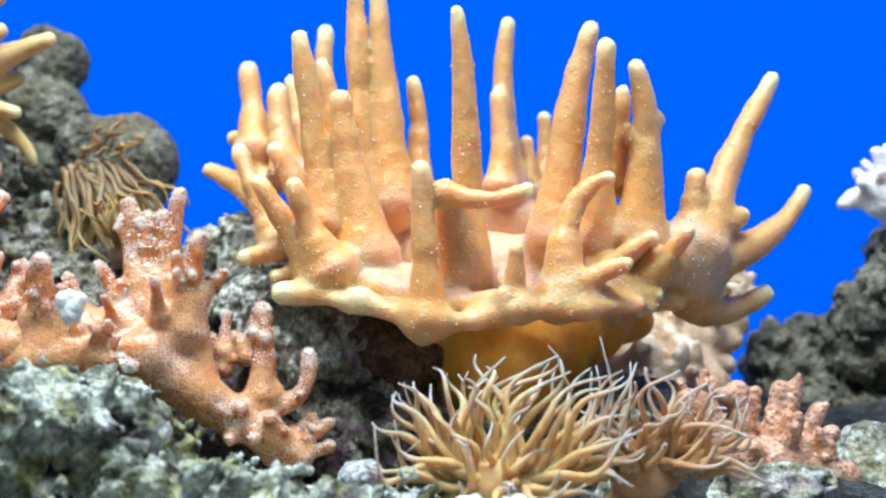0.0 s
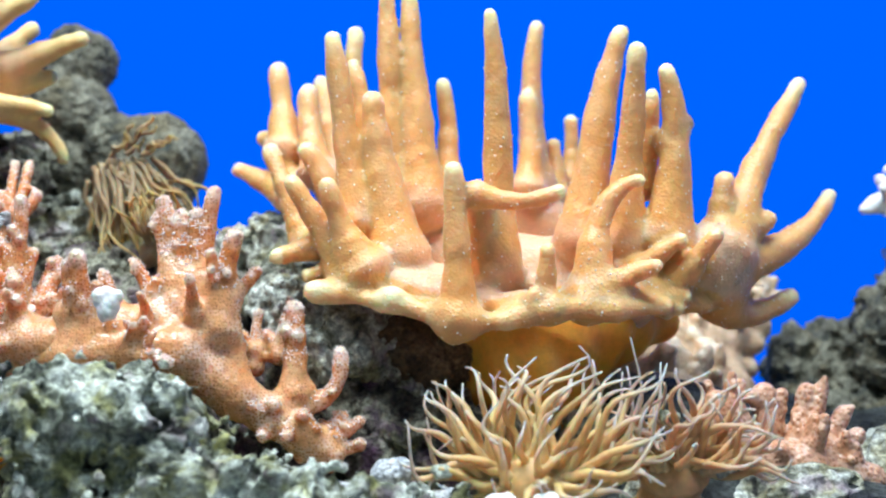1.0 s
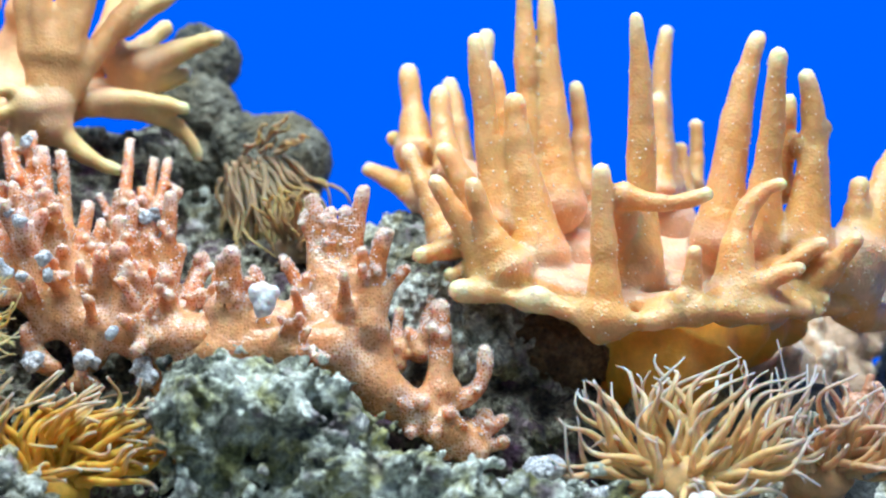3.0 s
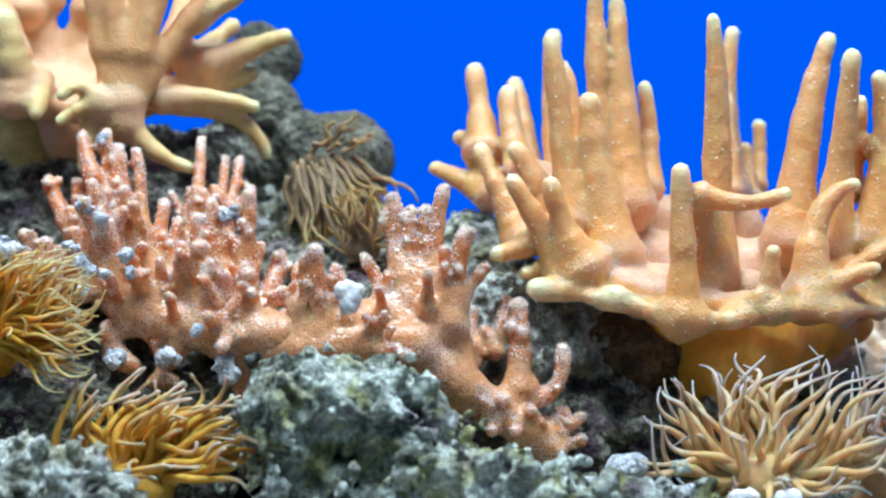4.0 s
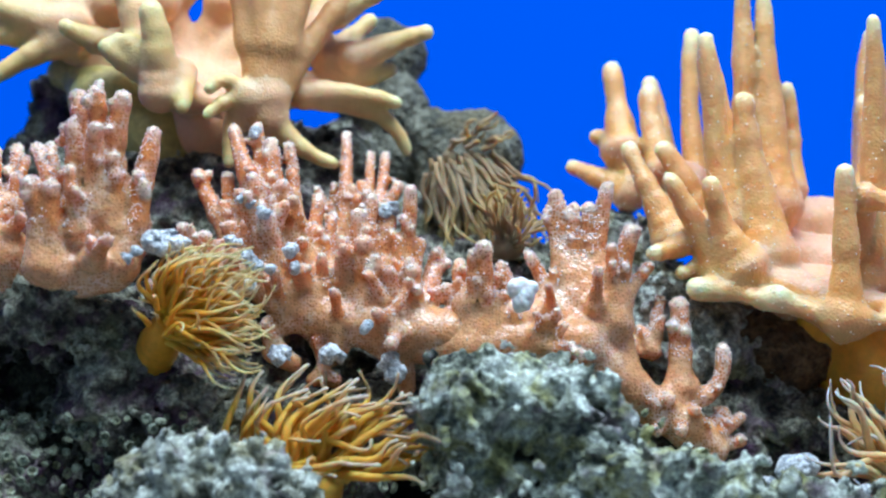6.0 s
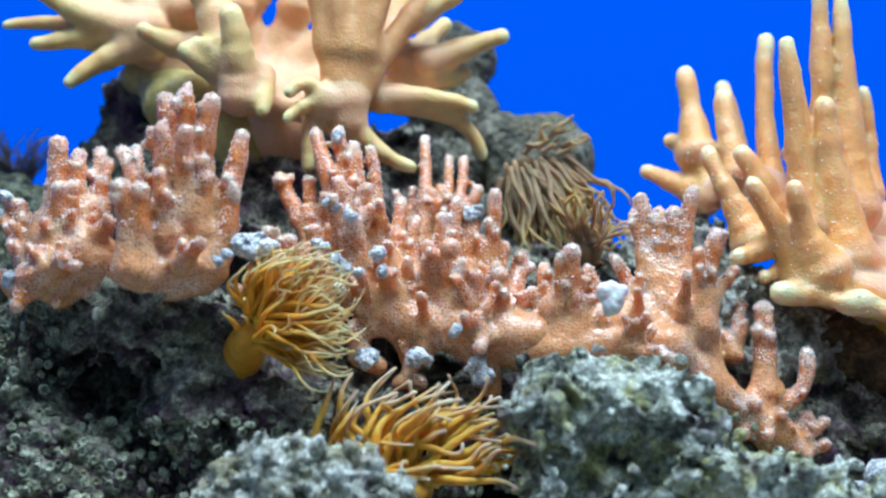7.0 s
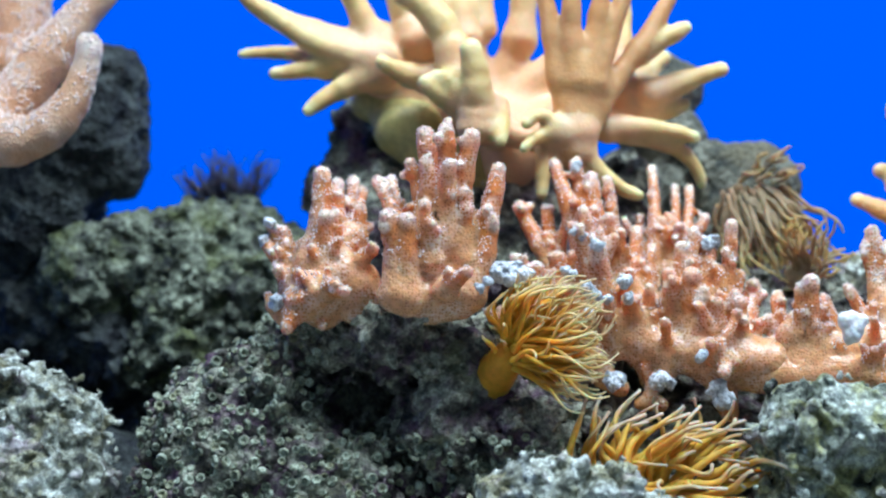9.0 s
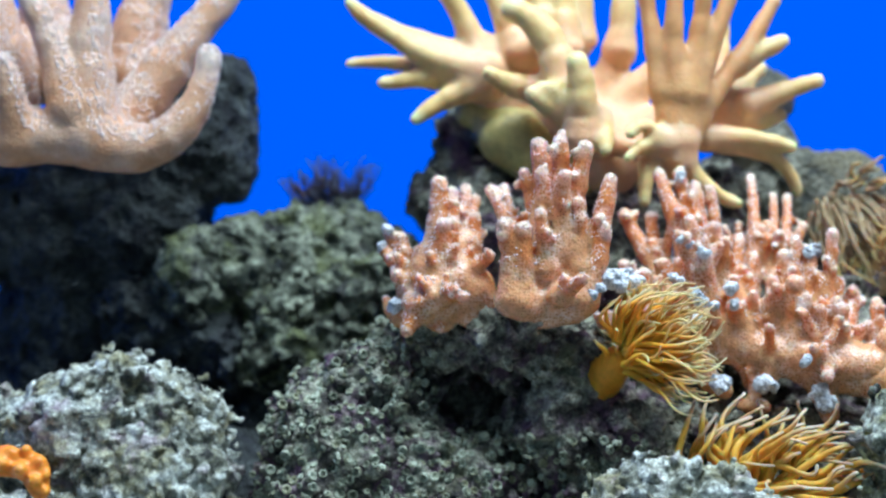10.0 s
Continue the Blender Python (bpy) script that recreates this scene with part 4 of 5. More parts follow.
# a palm that opens like a dish from its stalk
for x, y, z, r in ((-0.362, 0.030, 0.244, 0.0070), (-0.340, 0.028, 0.256, 0.0085), (-0.318, 0.032, 0.262, 0.0090), (-0.294, 0.036, 0.262, 0.0090), (-0.268, 0.038, 0.258, 0.0090), (-0.244, 0.034, 0.250, 0.0085), (-0.218, 0.026, 0.232, 0.0080), (-0.212, 0.022, 0.212, 0.0080)):
    c.stroke([(-0.275, 0.032, 0.190), (-0.290 + 0.45 * (x + 0.290), y + 0.010, 0.188 + 0.5 * (z - 0.188)), (x, y + 0.004, z)], [0.0098, 0.0088, 0.74 * r], 0)
c.lumps(((-0.3054, 0.0150, 0.2270), (-0.2836, 0.0100, 0.2050), 0.0066, 0.0078), ((-0.2900, 0.0040, 0.2030), (-0.2560, 0.0020, 0.1950), 0.0060, 0.0065))
# the tan fan: a web that joins its fingers to half their length
for tip in ((-0.2599, -0.0080, 0.2863), (-0.2505, -0.0120, 0.2880), (-0.2419, -0.0140, 0.2876), (-0.2277, -0.0120, 0.2823), (-0.2120, -0.0050, 0.2809), (-0.1960, 0.0060, 0.2640)):
    c.stroke([(-0.2430, -0.0040, 0.1900), tuple(Vector((-0.2430, -0.0040, 0.1900)).lerp(Vector(tip), 0.30))], [0.0070, 0.0056], 1, (0.05, 0.35))
c.fingers(((-0.2599, -0.0080, 0.2863), (-0.2500, -0.0060, 0.2250), 0.0046, 0.0066), ((-0.2419, -0.0140, 0.2876), (-0.2424, -0.0090, 0.2250), 0.0046, 0.0066), ((-0.2277, -0.0120, 0.2823), (-0.2370, -0.0080, 0.2240), 0.0046, 0.0066), ((-0.2120, -0.0050, 0.2809), (-0.2310, -0.0050, 0.2240), 0.0046, 0.0066), ((-0.1887, 0.0100, 0.2769), (-0.2260, 0.0020, 0.2200), 0.0043, 0.0070, (-0.2044, 0.0075, 0.2502)), ((-0.1840, 0.0100, 0.2544), (-0.2085, 0.0100, 0.2405), 0.0041, 0.0069), ((-0.1634, 0.0220, 0.2350), (-0.2016, 0.0200, 0.2215), 0.0038, 0.0088, (-0.1796, 0.0210, 0.2299)), ((-0.1825, 0.0300, 0.2185), (-0.2055, 0.0250, 0.2119), 0.0039, 0.0071), ((-0.1786, 0.0140, 0.1978), (-0.2245, 0.0100, 0.2026), 0.0035, 0.0081, (-0.2012, 0.0120, 0.2029)), ((-0.1762, 0.0230, 0.1734), (-0.2153, 0.0150, 0.2018), 0.0029, 0.0076, (-0.1874, 0.0190, 0.1920)), slim=0.85, flare=0.1)
c.fingers(((-0.2080, 0.0000, 0.1670), (-0.2406, -0.0050, 0.1979), 0.0031, 0.0097, (-0.2308, -0.0025, 0.1797)), ((-0.2584, -0.0100, 0.1656), (-0.2556, -0.0050, 0.1922), 0.0031, 0.0062), ((-0.2684, -0.0200, 0.1877), (-0.2488, -0.0100, 0.1987), 0.0031, 0.0056, (-0.2598, -0.0150, 0.1953)), ((-0.2676, -0.0200, 0.1995), (-0.2488, -0.0100, 0.1959), 0.0031, 0.0051, (-0.2581, -0.0150, 0.2058)), ((-0.2787, -0.0200, 0.1911), (-0.2811, -0.0050, 0.2109), 0.0039, 0.0074), ((-0.2935, -0.0200, 0.2412), (-0.2897, -0.0120, 0.2014), 0.0064, 0.0101), ((-0.3171, -0.0120, 0.2250), (-0.2897, -0.0080, 0.2105), 0.0042, 0.0102, (-0.3052, -0.0100, 0.2159)), ((-0.3109, -0.0120, 0.2279), (-0.2996, -0.0100, 0.2187), 0.0031, 0.0056), ((-0.3038, -0.0140, 0.2253), (-0.2939, -0.0100, 0.2145), 0.0036, 0.0062), ((-0.3390, 0.0000, 0.2368), (-0.3112, 0.0100, 0.2276), 0.0037, 0.0093, (-0.3285, 0.0050, 0.2312)), slim=0.86, flare=0.2)
c.fingers(((-0.3313, 0.0000, 0.2696), (-0.2981, 0.0000, 0.2246), 0.0069, 0.0120, (-0.3097, 0.0000, 0.2564)), ((-0.3919, 0.0200, 0.2622), (-0.3396, 0.0250, 0.2390), 0.0041, 0.0106, (-0.3736, 0.0225, 0.2497)), ((-0.4175, 0.0500, 0.2487), (-0.3751, 0.0400, 0.2447), 0.0030, 0.0060), ((-0.3976, 0.0250, 0.2341), (-0.3562, 0.0300, 0.2429), 0.0038, 0.0083), ((-0.3703, 0.0300, 0.2342), (-0.3502, 0.0300, 0.2354), 0.0033, 0.0059), ((-0.3783, 0.0180, 0.2122), (-0.3395, 0.0250, 0.2345), 0.0038, 0.0094, (-0.3615, 0.0215, 0.2245)), ((-0.4137, 0.0200, 0.2787), (-0.3593, 0.0300, 0.2489), 0.0035, 0.0095, (-0.3963, 0.0250, 0.2647)), ((-0.3647, 0.0200, 0.2875), (-0.3458, 0.0300, 0.2519), 0.0053, 0.0089), ((-0.3415, 0.0300, 0.2957), (-0.3234, 0.0300, 0.2533), 0.0059, 0.0101), ((-0.3176, 0.0300, 0.2986), (-0.3115, 0.0300, 0.2563), 0.0059, 0.0101), ((-0.3026, 0.0350, 0.3027), (-0.2981, 0.0300, 0.2532), 0.0060, 0.0101), ((-0.2890, 0.0400, 0.3069), (-0.2890, 0.0400, 0.2611), 0.0054, 0.0090), ((-0.2664, 0.0400, 0.3068), (-0.2679, 0.0400, 0.2549), 0.0054, 0.0090), ((-0.2164, 0.0300, 0.2739), (-0.2205, 0.0200, 0.2334), 0.0047, 0.0082), ((-0.1923, 0.0350, 0.2447), (-0.2142, 0.0250, 0.2223), 0.0042, 0.0077), slim=0.86, flare=0.2)
CORAL_B = thing("leather_coral", (-0.3146, 0.0500, 0.1773), "pale yellow-orange leather coral with a fan of smooth fingers", "coral", "leather corals")
st = Clay()
st.lumps(((-0.3294, 0.0350, 0.2060), (-0.2995, 0.0350, 0.1879), 0.0149, 0.0179), ((-0.3480, 0.0450, 0.2210), (-0.3204, 0.0350, 0.2089), 0.0085, 0.0134), ((-0.2995, 0.0350, 0.1879), (-0.2904, 0.0400, 0.1643), 0.0164, 0.0180))
verts, quads, lab, tone = st.surface(0.0018, 0.006, skin(0.001, 90), 1.0)
part_mesh("stalk", raw_mesh("stalk", verts - np.array(CORAL_B.location), quads, tone), OLIVE, CORAL_B, "smooth olive stalk")
verts, nor, tone = sculpt(c, CORAL_B, ("body", "finger"), 0.0014, 0.0044, LEATHER_PALE, skin(0.0006, 110), {k: LEATHER_FAN for k in range(1, 7)})

# ---- the blush leather coral ----
c = Clay()
c.lumps(((-0.5803, -0.0200, 0.2005), (-0.5334, -0.0200, 0.1976), 0.0141, 0.0130), ((-0.6217, -0.0200, 0.2121), (-0.5803, -0.0200, 0.2005), 0.0170, 0.0141), ((-0.5821, 0.0200, 0.2420), (-0.5451, 0.0200, 0.2358), 0.0178, 0.0178), ((-0.6194, 0.0200, 0.2482), (-0.5821, 0.0200, 0.2420), 0.0208, 0.0178))
c.fingers(((-0.4785, -0.0200, 0.2460), (-0.5363, -0.0200, 0.1961), 0.0074, 0.0136, (-0.4958, -0.0200, 0.2019)), ((-0.4707, 0.0100, 0.2851), (-0.5243, 0.0000, 0.2118), 0.0088, 0.0151), ((-0.5382, -0.0200, 0.2963), (-0.5379, -0.0200, 0.2033), 0.0079, 0.0147), ((-0.5727, -0.0300, 0.2739), (-0.5483, -0.0250, 0.2142), 0.0061, 0.0118), ((-0.5126, 0.0200, 0.3059), (-0.5299, 0.0200, 0.2388), 0.0101, 0.0178), ((-0.5804, 0.0300, 0.3088), (-0.5729, 0.0200, 0.2420), 0.0120, 0.0178), ((-0.6070, 0.0000, 0.2926), (-0.5874, 0.0000, 0.2208), 0.0099, 0.0145), ((-0.6321, -0.0200, 0.2764), (-0.6041, -0.0200, 0.2150), 0.0096, 0.0141), ((-0.5801, -0.0400, 0.2376), (-0.5771, -0.0300, 0.2078), 0.0061, 0.0095))
CORAL_C = thing("leather_coral", (-0.5778, 0.0400, 0.1768), "blush and white leather coral with thick rounded fingers", "coral", "leather corals")
verts, nor, tone = sculpt(c, CORAL_C, ("body", "finger"), 0.0016, 0.004, LEATHER_BLUSH, skin(0.0009, 130))
beads("polyp_cover", verts, nor, 15000, 0.0007, POLYP_PINK, CORAL_C, "fuzz of tiny whitish polyps", 9, nor[:, 2] + 0.5 * nor[:, 0] > 0.15)

# ---- pink corals ----
KNOBBLY = skin(0.0007, 220)
c = Clay()
c.lumps(((-0.1814, -0.0550, 0.0837), (-0.1456, -0.0700, 0.0807), 0.0086, 0.0092), ((-0.1456, -0.0700, 0.0807), (-0.1022, -0.0680, 0.0823), 0.0089, 0.0111), ((-0.1023, -0.0650, 0.0798), (-0.0808, -0.0580, 0.0623), 0.0110, 0.0098), ((-0.0807, -0.0550, 0.0622), (-0.0539, -0.0500, 0.0443), 0.0094, 0.0077), ((-0.0539, -0.0500, 0.0443), (-0.0416, -0.0470, 0.0341), 0.0070, 0.0055), ((-0.1021, -0.0580, 0.0991), (-0.0998, -0.0620, 0.0856), 0.0069, 0.0098), ((-0.0850, -0.0550, 0.0917), (-0.0830, -0.0550, 0.0720), 0.0062, 0.0077), ((-0.1044, -0.0550, 0.1091), (-0.0921, -0.0550, 0.1089), 0.0064, 0.0069), ((-0.1476, -0.0660, 0.0987), (-0.1288, -0.0660, 0.0910), 0.0083, 0.0088), ((-0.1265, -0.0620, 0.0947), (-0.1118, -0.0620, 0.0944), 0.0073, 0.0078))
c.fingers(((-0.1101, -0.0550, 0.1494), (-0.1049, -0.0570, 0.1036), 0.0037, 0.0084), ((-0.1137, -0.0550, 0.1410), (-0.1068, -0.0570, 0.1111), 0.0027, 0.0054), ((-0.1018, -0.0550, 0.1432), (-0.1020, -0.0570, 0.1036), 0.0032, 0.0074), ((-0.0958, -0.0550, 0.1431), (-0.0991, -0.0580, 0.1010), 0.0032, 0.0069), ((-0.0867, -0.0560, 0.1517), (-0.0941, -0.0570, 0.1059), 0.0035, 0.0069), ((-0.0769, -0.0620, 0.1328), (-0.0870, -0.0600, 0.0922), 0.0042, 0.0093), ((-0.0873, -0.0680, 0.1248), (-0.0885, -0.0620, 0.1032), 0.0027, 0.0044), ((-0.0685, -0.0550, 0.1163), (-0.0811, -0.0570, 0.1024), 0.0025, 0.0049), ((-0.0947, -0.0780, 0.1124), (-0.0951, -0.0700, 0.0988), 0.0024, 0.0043), ((-0.1234, -0.0600, 0.1223), (-0.1113, -0.0620, 0.0963), 0.0029, 0.0064), ((-0.1413, -0.0780, 0.1258), (-0.1433, -0.0680, 0.0848), 0.0041, 0.0092), knobs=2, slim=0.62, web=0.30)
c.fingers(((-0.1468, -0.0760, 0.1224), (-0.1455, -0.0700, 0.0896), 0.0024, 0.0053), ((-0.1349, -0.0650, 0.1177), (-0.1251, -0.0650, 0.0941), 0.0032, 0.0063), ((-0.1153, -0.0800, 0.1073), (-0.1140, -0.0700, 0.0943), 0.0021, 0.0039), ((-0.1000, -0.0880, 0.0767), (-0.1199, -0.0780, 0.0812), 0.0031, 0.0057), ((-0.1169, -0.0860, 0.0942), (-0.1191, -0.0780, 0.0824), 0.0021, 0.0043), ((-0.1122, -0.0860, 0.0969), (-0.1162, -0.0780, 0.0847), 0.0017, 0.0033), ((-0.0799, -0.0500, 0.0976), (-0.0809, -0.0500, 0.0736), 0.0022, 0.0045), ((-0.0561, -0.0450, 0.1015), (-0.0571, -0.0480, 0.0620), 0.0050, 0.0070), ((-0.0371, -0.0420, 0.0812), (-0.0572, -0.0460, 0.0558), 0.0038, 0.0060, (-0.0402, -0.0440, 0.0621)), ((-0.0756, -0.0200, 0.0994), (-0.0764, -0.0300, 0.0732), 0.0029, 0.0041), ((-0.0600, -0.0200, 0.1030), (-0.0661, -0.0300, 0.0781), 0.0029, 0.0041), ((-0.0681, -0.0200, 0.0863), (-0.0762, -0.0300, 0.0814), 0.0029, 0.0036), knobs=2, slim=0.72, web=0.30)
c.fingers(((-0.0278, -0.0400, 0.0493), (-0.0451, -0.0450, 0.0375), 0.0030, 0.0050), ((-0.0352, -0.0400, 0.0526), (-0.0488, -0.0450, 0.0400), 0.0030, 0.0050), ((-0.0273, -0.0400, 0.0385), (-0.0452, -0.0450, 0.0350), 0.0028, 0.0045), ((-0.0416, -0.0450, 0.0283), (-0.0502, -0.0480, 0.0390), 0.0030, 0.0050), ((-0.0542, -0.0500, 0.0330), (-0.0564, -0.0500, 0.0441), 0.0030, 0.0050), ((-0.0634, -0.0620, 0.0582), (-0.0663, -0.0550, 0.0507), 0.0032, 0.0044), ((-0.0582, -0.0620, 0.0436), (-0.0602, -0.0550, 0.0481), 0.0032, 0.0044), ((-0.0518, -0.0600, 0.0531), (-0.0540, -0.0520, 0.0466), 0.0029, 0.0045), ((-0.0725, -0.0640, 0.0573), (-0.0712, -0.0580, 0.0521), 0.0029, 0.0039), ((-0.0691, -0.0620, 0.0438), (-0.0663, -0.0550, 0.0482), 0.0029, 0.0044), ((-0.0468, -0.0550, 0.0467), (-0.0503, -0.0500, 0.0428), 0.0027, 0.0040), knobs=2, slim=0.72, web=0.30)
c.sprout(24, 61, 0.0021, 0.006, 0.014)
PINK_CORAL = thing("pink_finger_coral", (-0.0979, -0.0600, 0.0624), "salmon pink finger coral with stubby polyp-covered branches", "coral", "pink corals")
verts, nor, tone = sculpt(c, PINK_CORAL, ("body", "finger"), 0.001, 0.0020, PINK, KNOBBLY)
# Beads only on upward faces, where they also stand in for highlights.
beads("polyp_cover", verts, nor, 4200, 0.00050, POLYP_PINK, PINK_CORAL, "tiny pale pink polyps, whitened on upper faces like glints", 4, (tone > 0.22) & (nor[:, 2] > 0.05))

lump_part("white_patch", PINK_CORAL, [((-0.1286, -0.0880, 0.1056), 0.0045), ((-0.1264, -0.0880, 0.1002), 0.0045), ((-0.1239, -0.0880, 0.1046), 0.0038), ((-0.1278, -0.0880, 0.0979), 0.0028)], CREAM, 0.0009, 0.0008)
c = Clay()
c.lumps(((-0.2492, -0.0500, 0.1176), (-0.2245, -0.0550, 0.0999), 0.0077, 0.0087), ((-0.2246, -0.0550, 0.0975), (-0.1882, -0.0600, 0.0898), 0.0087, 0.0093), ((-0.1882, -0.0600, 0.0898), (-0.1572, -0.0650, 0.0872), 0.0098, 0.0102), ((-0.2147, -0.0550, 0.0974), (-0.2088, -0.0550, 0.0802), 0.0079, 0.0069), ((-0.1798, -0.0600, 0.0801), (-0.1758, -0.0600, 0.0643), 0.0079, 0.0044), ((-0.1998, -0.0550, 0.1145), (-0.1803, -0.0550, 0.0997), 0.0077, 0.0087), ((-0.2318, -0.0500, 0.1199), (-0.2095, -0.0500, 0.1098), 0.0070, 0.0077), ((-0.2686, -0.0600, 0.1148), (-0.2491, -0.0550, 0.1124), 0.0056, 0.0064), ((-0.2151, -0.0600, 0.0681), (-0.2066, -0.0600, 0.0681), 0.0037, 0.0037), ((-0.2321, -0.0600, 0.0803), (-0.2248, -0.0600, 0.0754), 0.0056, 0.0042))
c.fingers(((-0.2530, -0.0320, 0.1811), (-0.2362, -0.0450, 0.1295), 0.0036, 0.0075, (-0.2471, -0.0385, 0.1610)), ((-0.2433, -0.0300, 0.1826), (-0.2379, -0.0400, 0.1349), 0.0036, 0.0061), ((-0.2359, -0.0350, 0.1762), (-0.2279, -0.0450, 0.1294), 0.0036, 0.0070), ((-0.2287, -0.0320, 0.1744), (-0.2253, -0.0400, 0.1373), 0.0028, 0.0051), ((-0.2705, -0.0280, 0.1628), (-0.2506, -0.0400, 0.1248), 0.0033, 0.0071, (-0.2633, -0.0340, 0.1475)), ((-0.2571, -0.0280, 0.1617), (-0.2494, -0.0350, 0.1302), 0.0033, 0.0051), ((-0.2418, -0.0620, 0.1579), (-0.2355, -0.0550, 0.1239), 0.0032, 0.0059), ((-0.2291, -0.0550, 0.1553), (-0.2223, -0.0500, 0.1216), 0.0035, 0.0070), ((-0.2458, -0.0620, 0.1474), (-0.2330, -0.0560, 0.1189), 0.0039, 0.0064), ((-0.2353, -0.0660, 0.1403), (-0.2314, -0.0580, 0.1090), 0.0039, 0.0074), ((-0.2523, -0.0500, 0.1378), (-0.2462, -0.0500, 0.1143), 0.0030, 0.0055), knobs=2, slim=0.72, web=0.30)
c.fingers(((-0.2144, -0.0350, 0.1504), (-0.2168, -0.0450, 0.1093), 0.0033, 0.0055), ((-0.2080, -0.0380, 0.1422), (-0.2088, -0.0450, 0.1118), 0.0028, 0.0045), ((-0.2043, 0.0000, 0.1831), (-0.2077, -0.0200, 0.1231), 0.0029, 0.0057), ((-0.2098, 0.0000, 0.1595), (-0.2083, -0.0100, 0.1342), 0.0024, 0.0037), ((-0.1929, 0.0000, 0.1736), (-0.1989, -0.0150, 0.1311), 0.0024, 0.0039), ((-0.1857, 0.0000, 0.1732), (-0.1940, -0.0200, 0.1282), 0.0027, 0.0042), ((-0.1786, -0.0100, 0.1582), (-0.1939, -0.0200, 0.1308), 0.0032, 0.0039), ((-0.1727, -0.0540, 0.1525), (-0.1789, -0.0540, 0.1063), 0.0035, 0.0054), ((-0.1899, -0.0520, 0.1491), (-0.1912, -0.0540, 0.1113), 0.0027, 0.0050), ((-0.1958, -0.0550, 0.1419), (-0.1955, -0.0560, 0.1064), 0.0035, 0.0059), ((-0.1829, -0.0500, 0.1413), (-0.1851, -0.0540, 0.1064), 0.0047, 0.0054), ((-0.1931, -0.0680, 0.1294), (-0.1902, -0.0620, 0.0940), 0.0049, 0.0088), knobs=2, slim=0.72, web=0.30)
c.fingers(((-0.2028, -0.0600, 0.1300), (-0.2037, -0.0560, 0.0966), 0.0032, 0.0054), ((-0.1684, -0.0500, 0.1292), (-0.1759, -0.0550, 0.1001), 0.0030, 0.0049), ((-0.1607, -0.0400, 0.1253), (-0.1682, -0.0550, 0.0915), 0.0040, 0.0079), ((-0.1525, -0.0500, 0.1199), (-0.1546, -0.0600, 0.0914), 0.0032, 0.0054), ((-0.2111, -0.0620, 0.1226), (-0.2123, -0.0560, 0.0942), 0.0024, 0.0039), ((-0.2315, -0.0760, 0.1160), (-0.2296, -0.0600, 0.0918), 0.0024, 0.0039), ((-0.2056, -0.0720, 0.1064), (-0.2042, -0.0620, 0.0819), 0.0024, 0.0039), ((-0.2727, -0.0600, 0.1367), (-0.2681, -0.0600, 0.1103), 0.0034, 0.0049), ((-0.2624, -0.0600, 0.1329), (-0.2632, -0.0600, 0.1103), 0.0032, 0.0044), ((-0.2568, -0.0580, 0.1281), (-0.2552, -0.0580, 0.1145), 0.0030, 0.0044), ((-0.2513, -0.0650, 0.1203), (-0.2478, -0.0600, 0.1070), 0.0029, 0.0044), ((-0.1885, -0.0700, 0.1208), (-0.1858, -0.0620, 0.0964), 0.0027, 0.0044), ((-0.1825, -0.0700, 0.1159), (-0.1799, -0.0640, 0.0939), 0.0029, 0.0044), ((-0.1715, -0.0680, 0.1160), (-0.1703, -0.0640, 0.0914), 0.0039, 0.0063), ((-0.1875, -0.0850, 0.0965), (-0.1844, -0.0750, 0.0919), 0.0028, 0.0038), ((-0.1818, -0.0850, 0.0824), (-0.1797, -0.0750, 0.0871), 0.0033, 0.0043), ((-0.2223, -0.0700, 0.1162), (-0.2172, -0.0600, 0.1068), 0.0039, 0.0054), ((-0.2827, -0.0700, 0.1057), (-0.2674, -0.0600, 0.1120), 0.0034, 0.0054), knobs=2, slim=0.72, web=0.30)
c.sprout(80, 62, 0.0023, 0.009, 0.020)
PINK_MID = thing("pink_finger_coral", (-0.2002, -0.0550, 0.0775), "dense salmon pink coral with whitened branch tips", "coral", "pink corals")
verts, nor, tone = sculpt(c, PINK_MID, ("body", "finger"), 0.001, 0.0020, PINK, KNOBBLY)
beads("polyp_cover", verts, nor, 4200, 0.00050, POLYP_PINK, PINK_MID, "tiny pale pink polyps, whitened on upper faces like glints", 5, (tone > 0.22) & (nor[:, 2] > 0.05))

c = Clay()
c.lumps(((-0.3148, -0.0850, 0.1187), (-0.2982, -0.0850, 0.1210), 0.0109, 0.0113), ((-0.3080, -0.0820, 0.1329), (-0.3010, -0.0800, 0.1378), 0.0081, 0.0081), ((-0.3100, -0.0850, 0.1116), (-0.2958, -0.0850, 0.1138), 0.0080, 0.0076), ((-0.3619, -0.0750, 0.1243), (-0.3425, -0.0750, 0.1218), 0.0103, 0.0110), ((-0.3681, -0.0800, 0.1145), (-0.3570, -0.0750, 0.1099), 0.0067, 0.0084), ((-0.3556, -0.0700, 0.1392), (-0.3466, -0.0650, 0.1420), 0.0085, 0.0085), ((-0.3425, -0.0750, 0.1098), (-0.3353, -0.0750, 0.1145), 0.0062, 0.0055), ((-0.3798, -0.0700, 0.1126), (-0.3761, -0.0700, 0.1077), 0.0044, 0.0044))
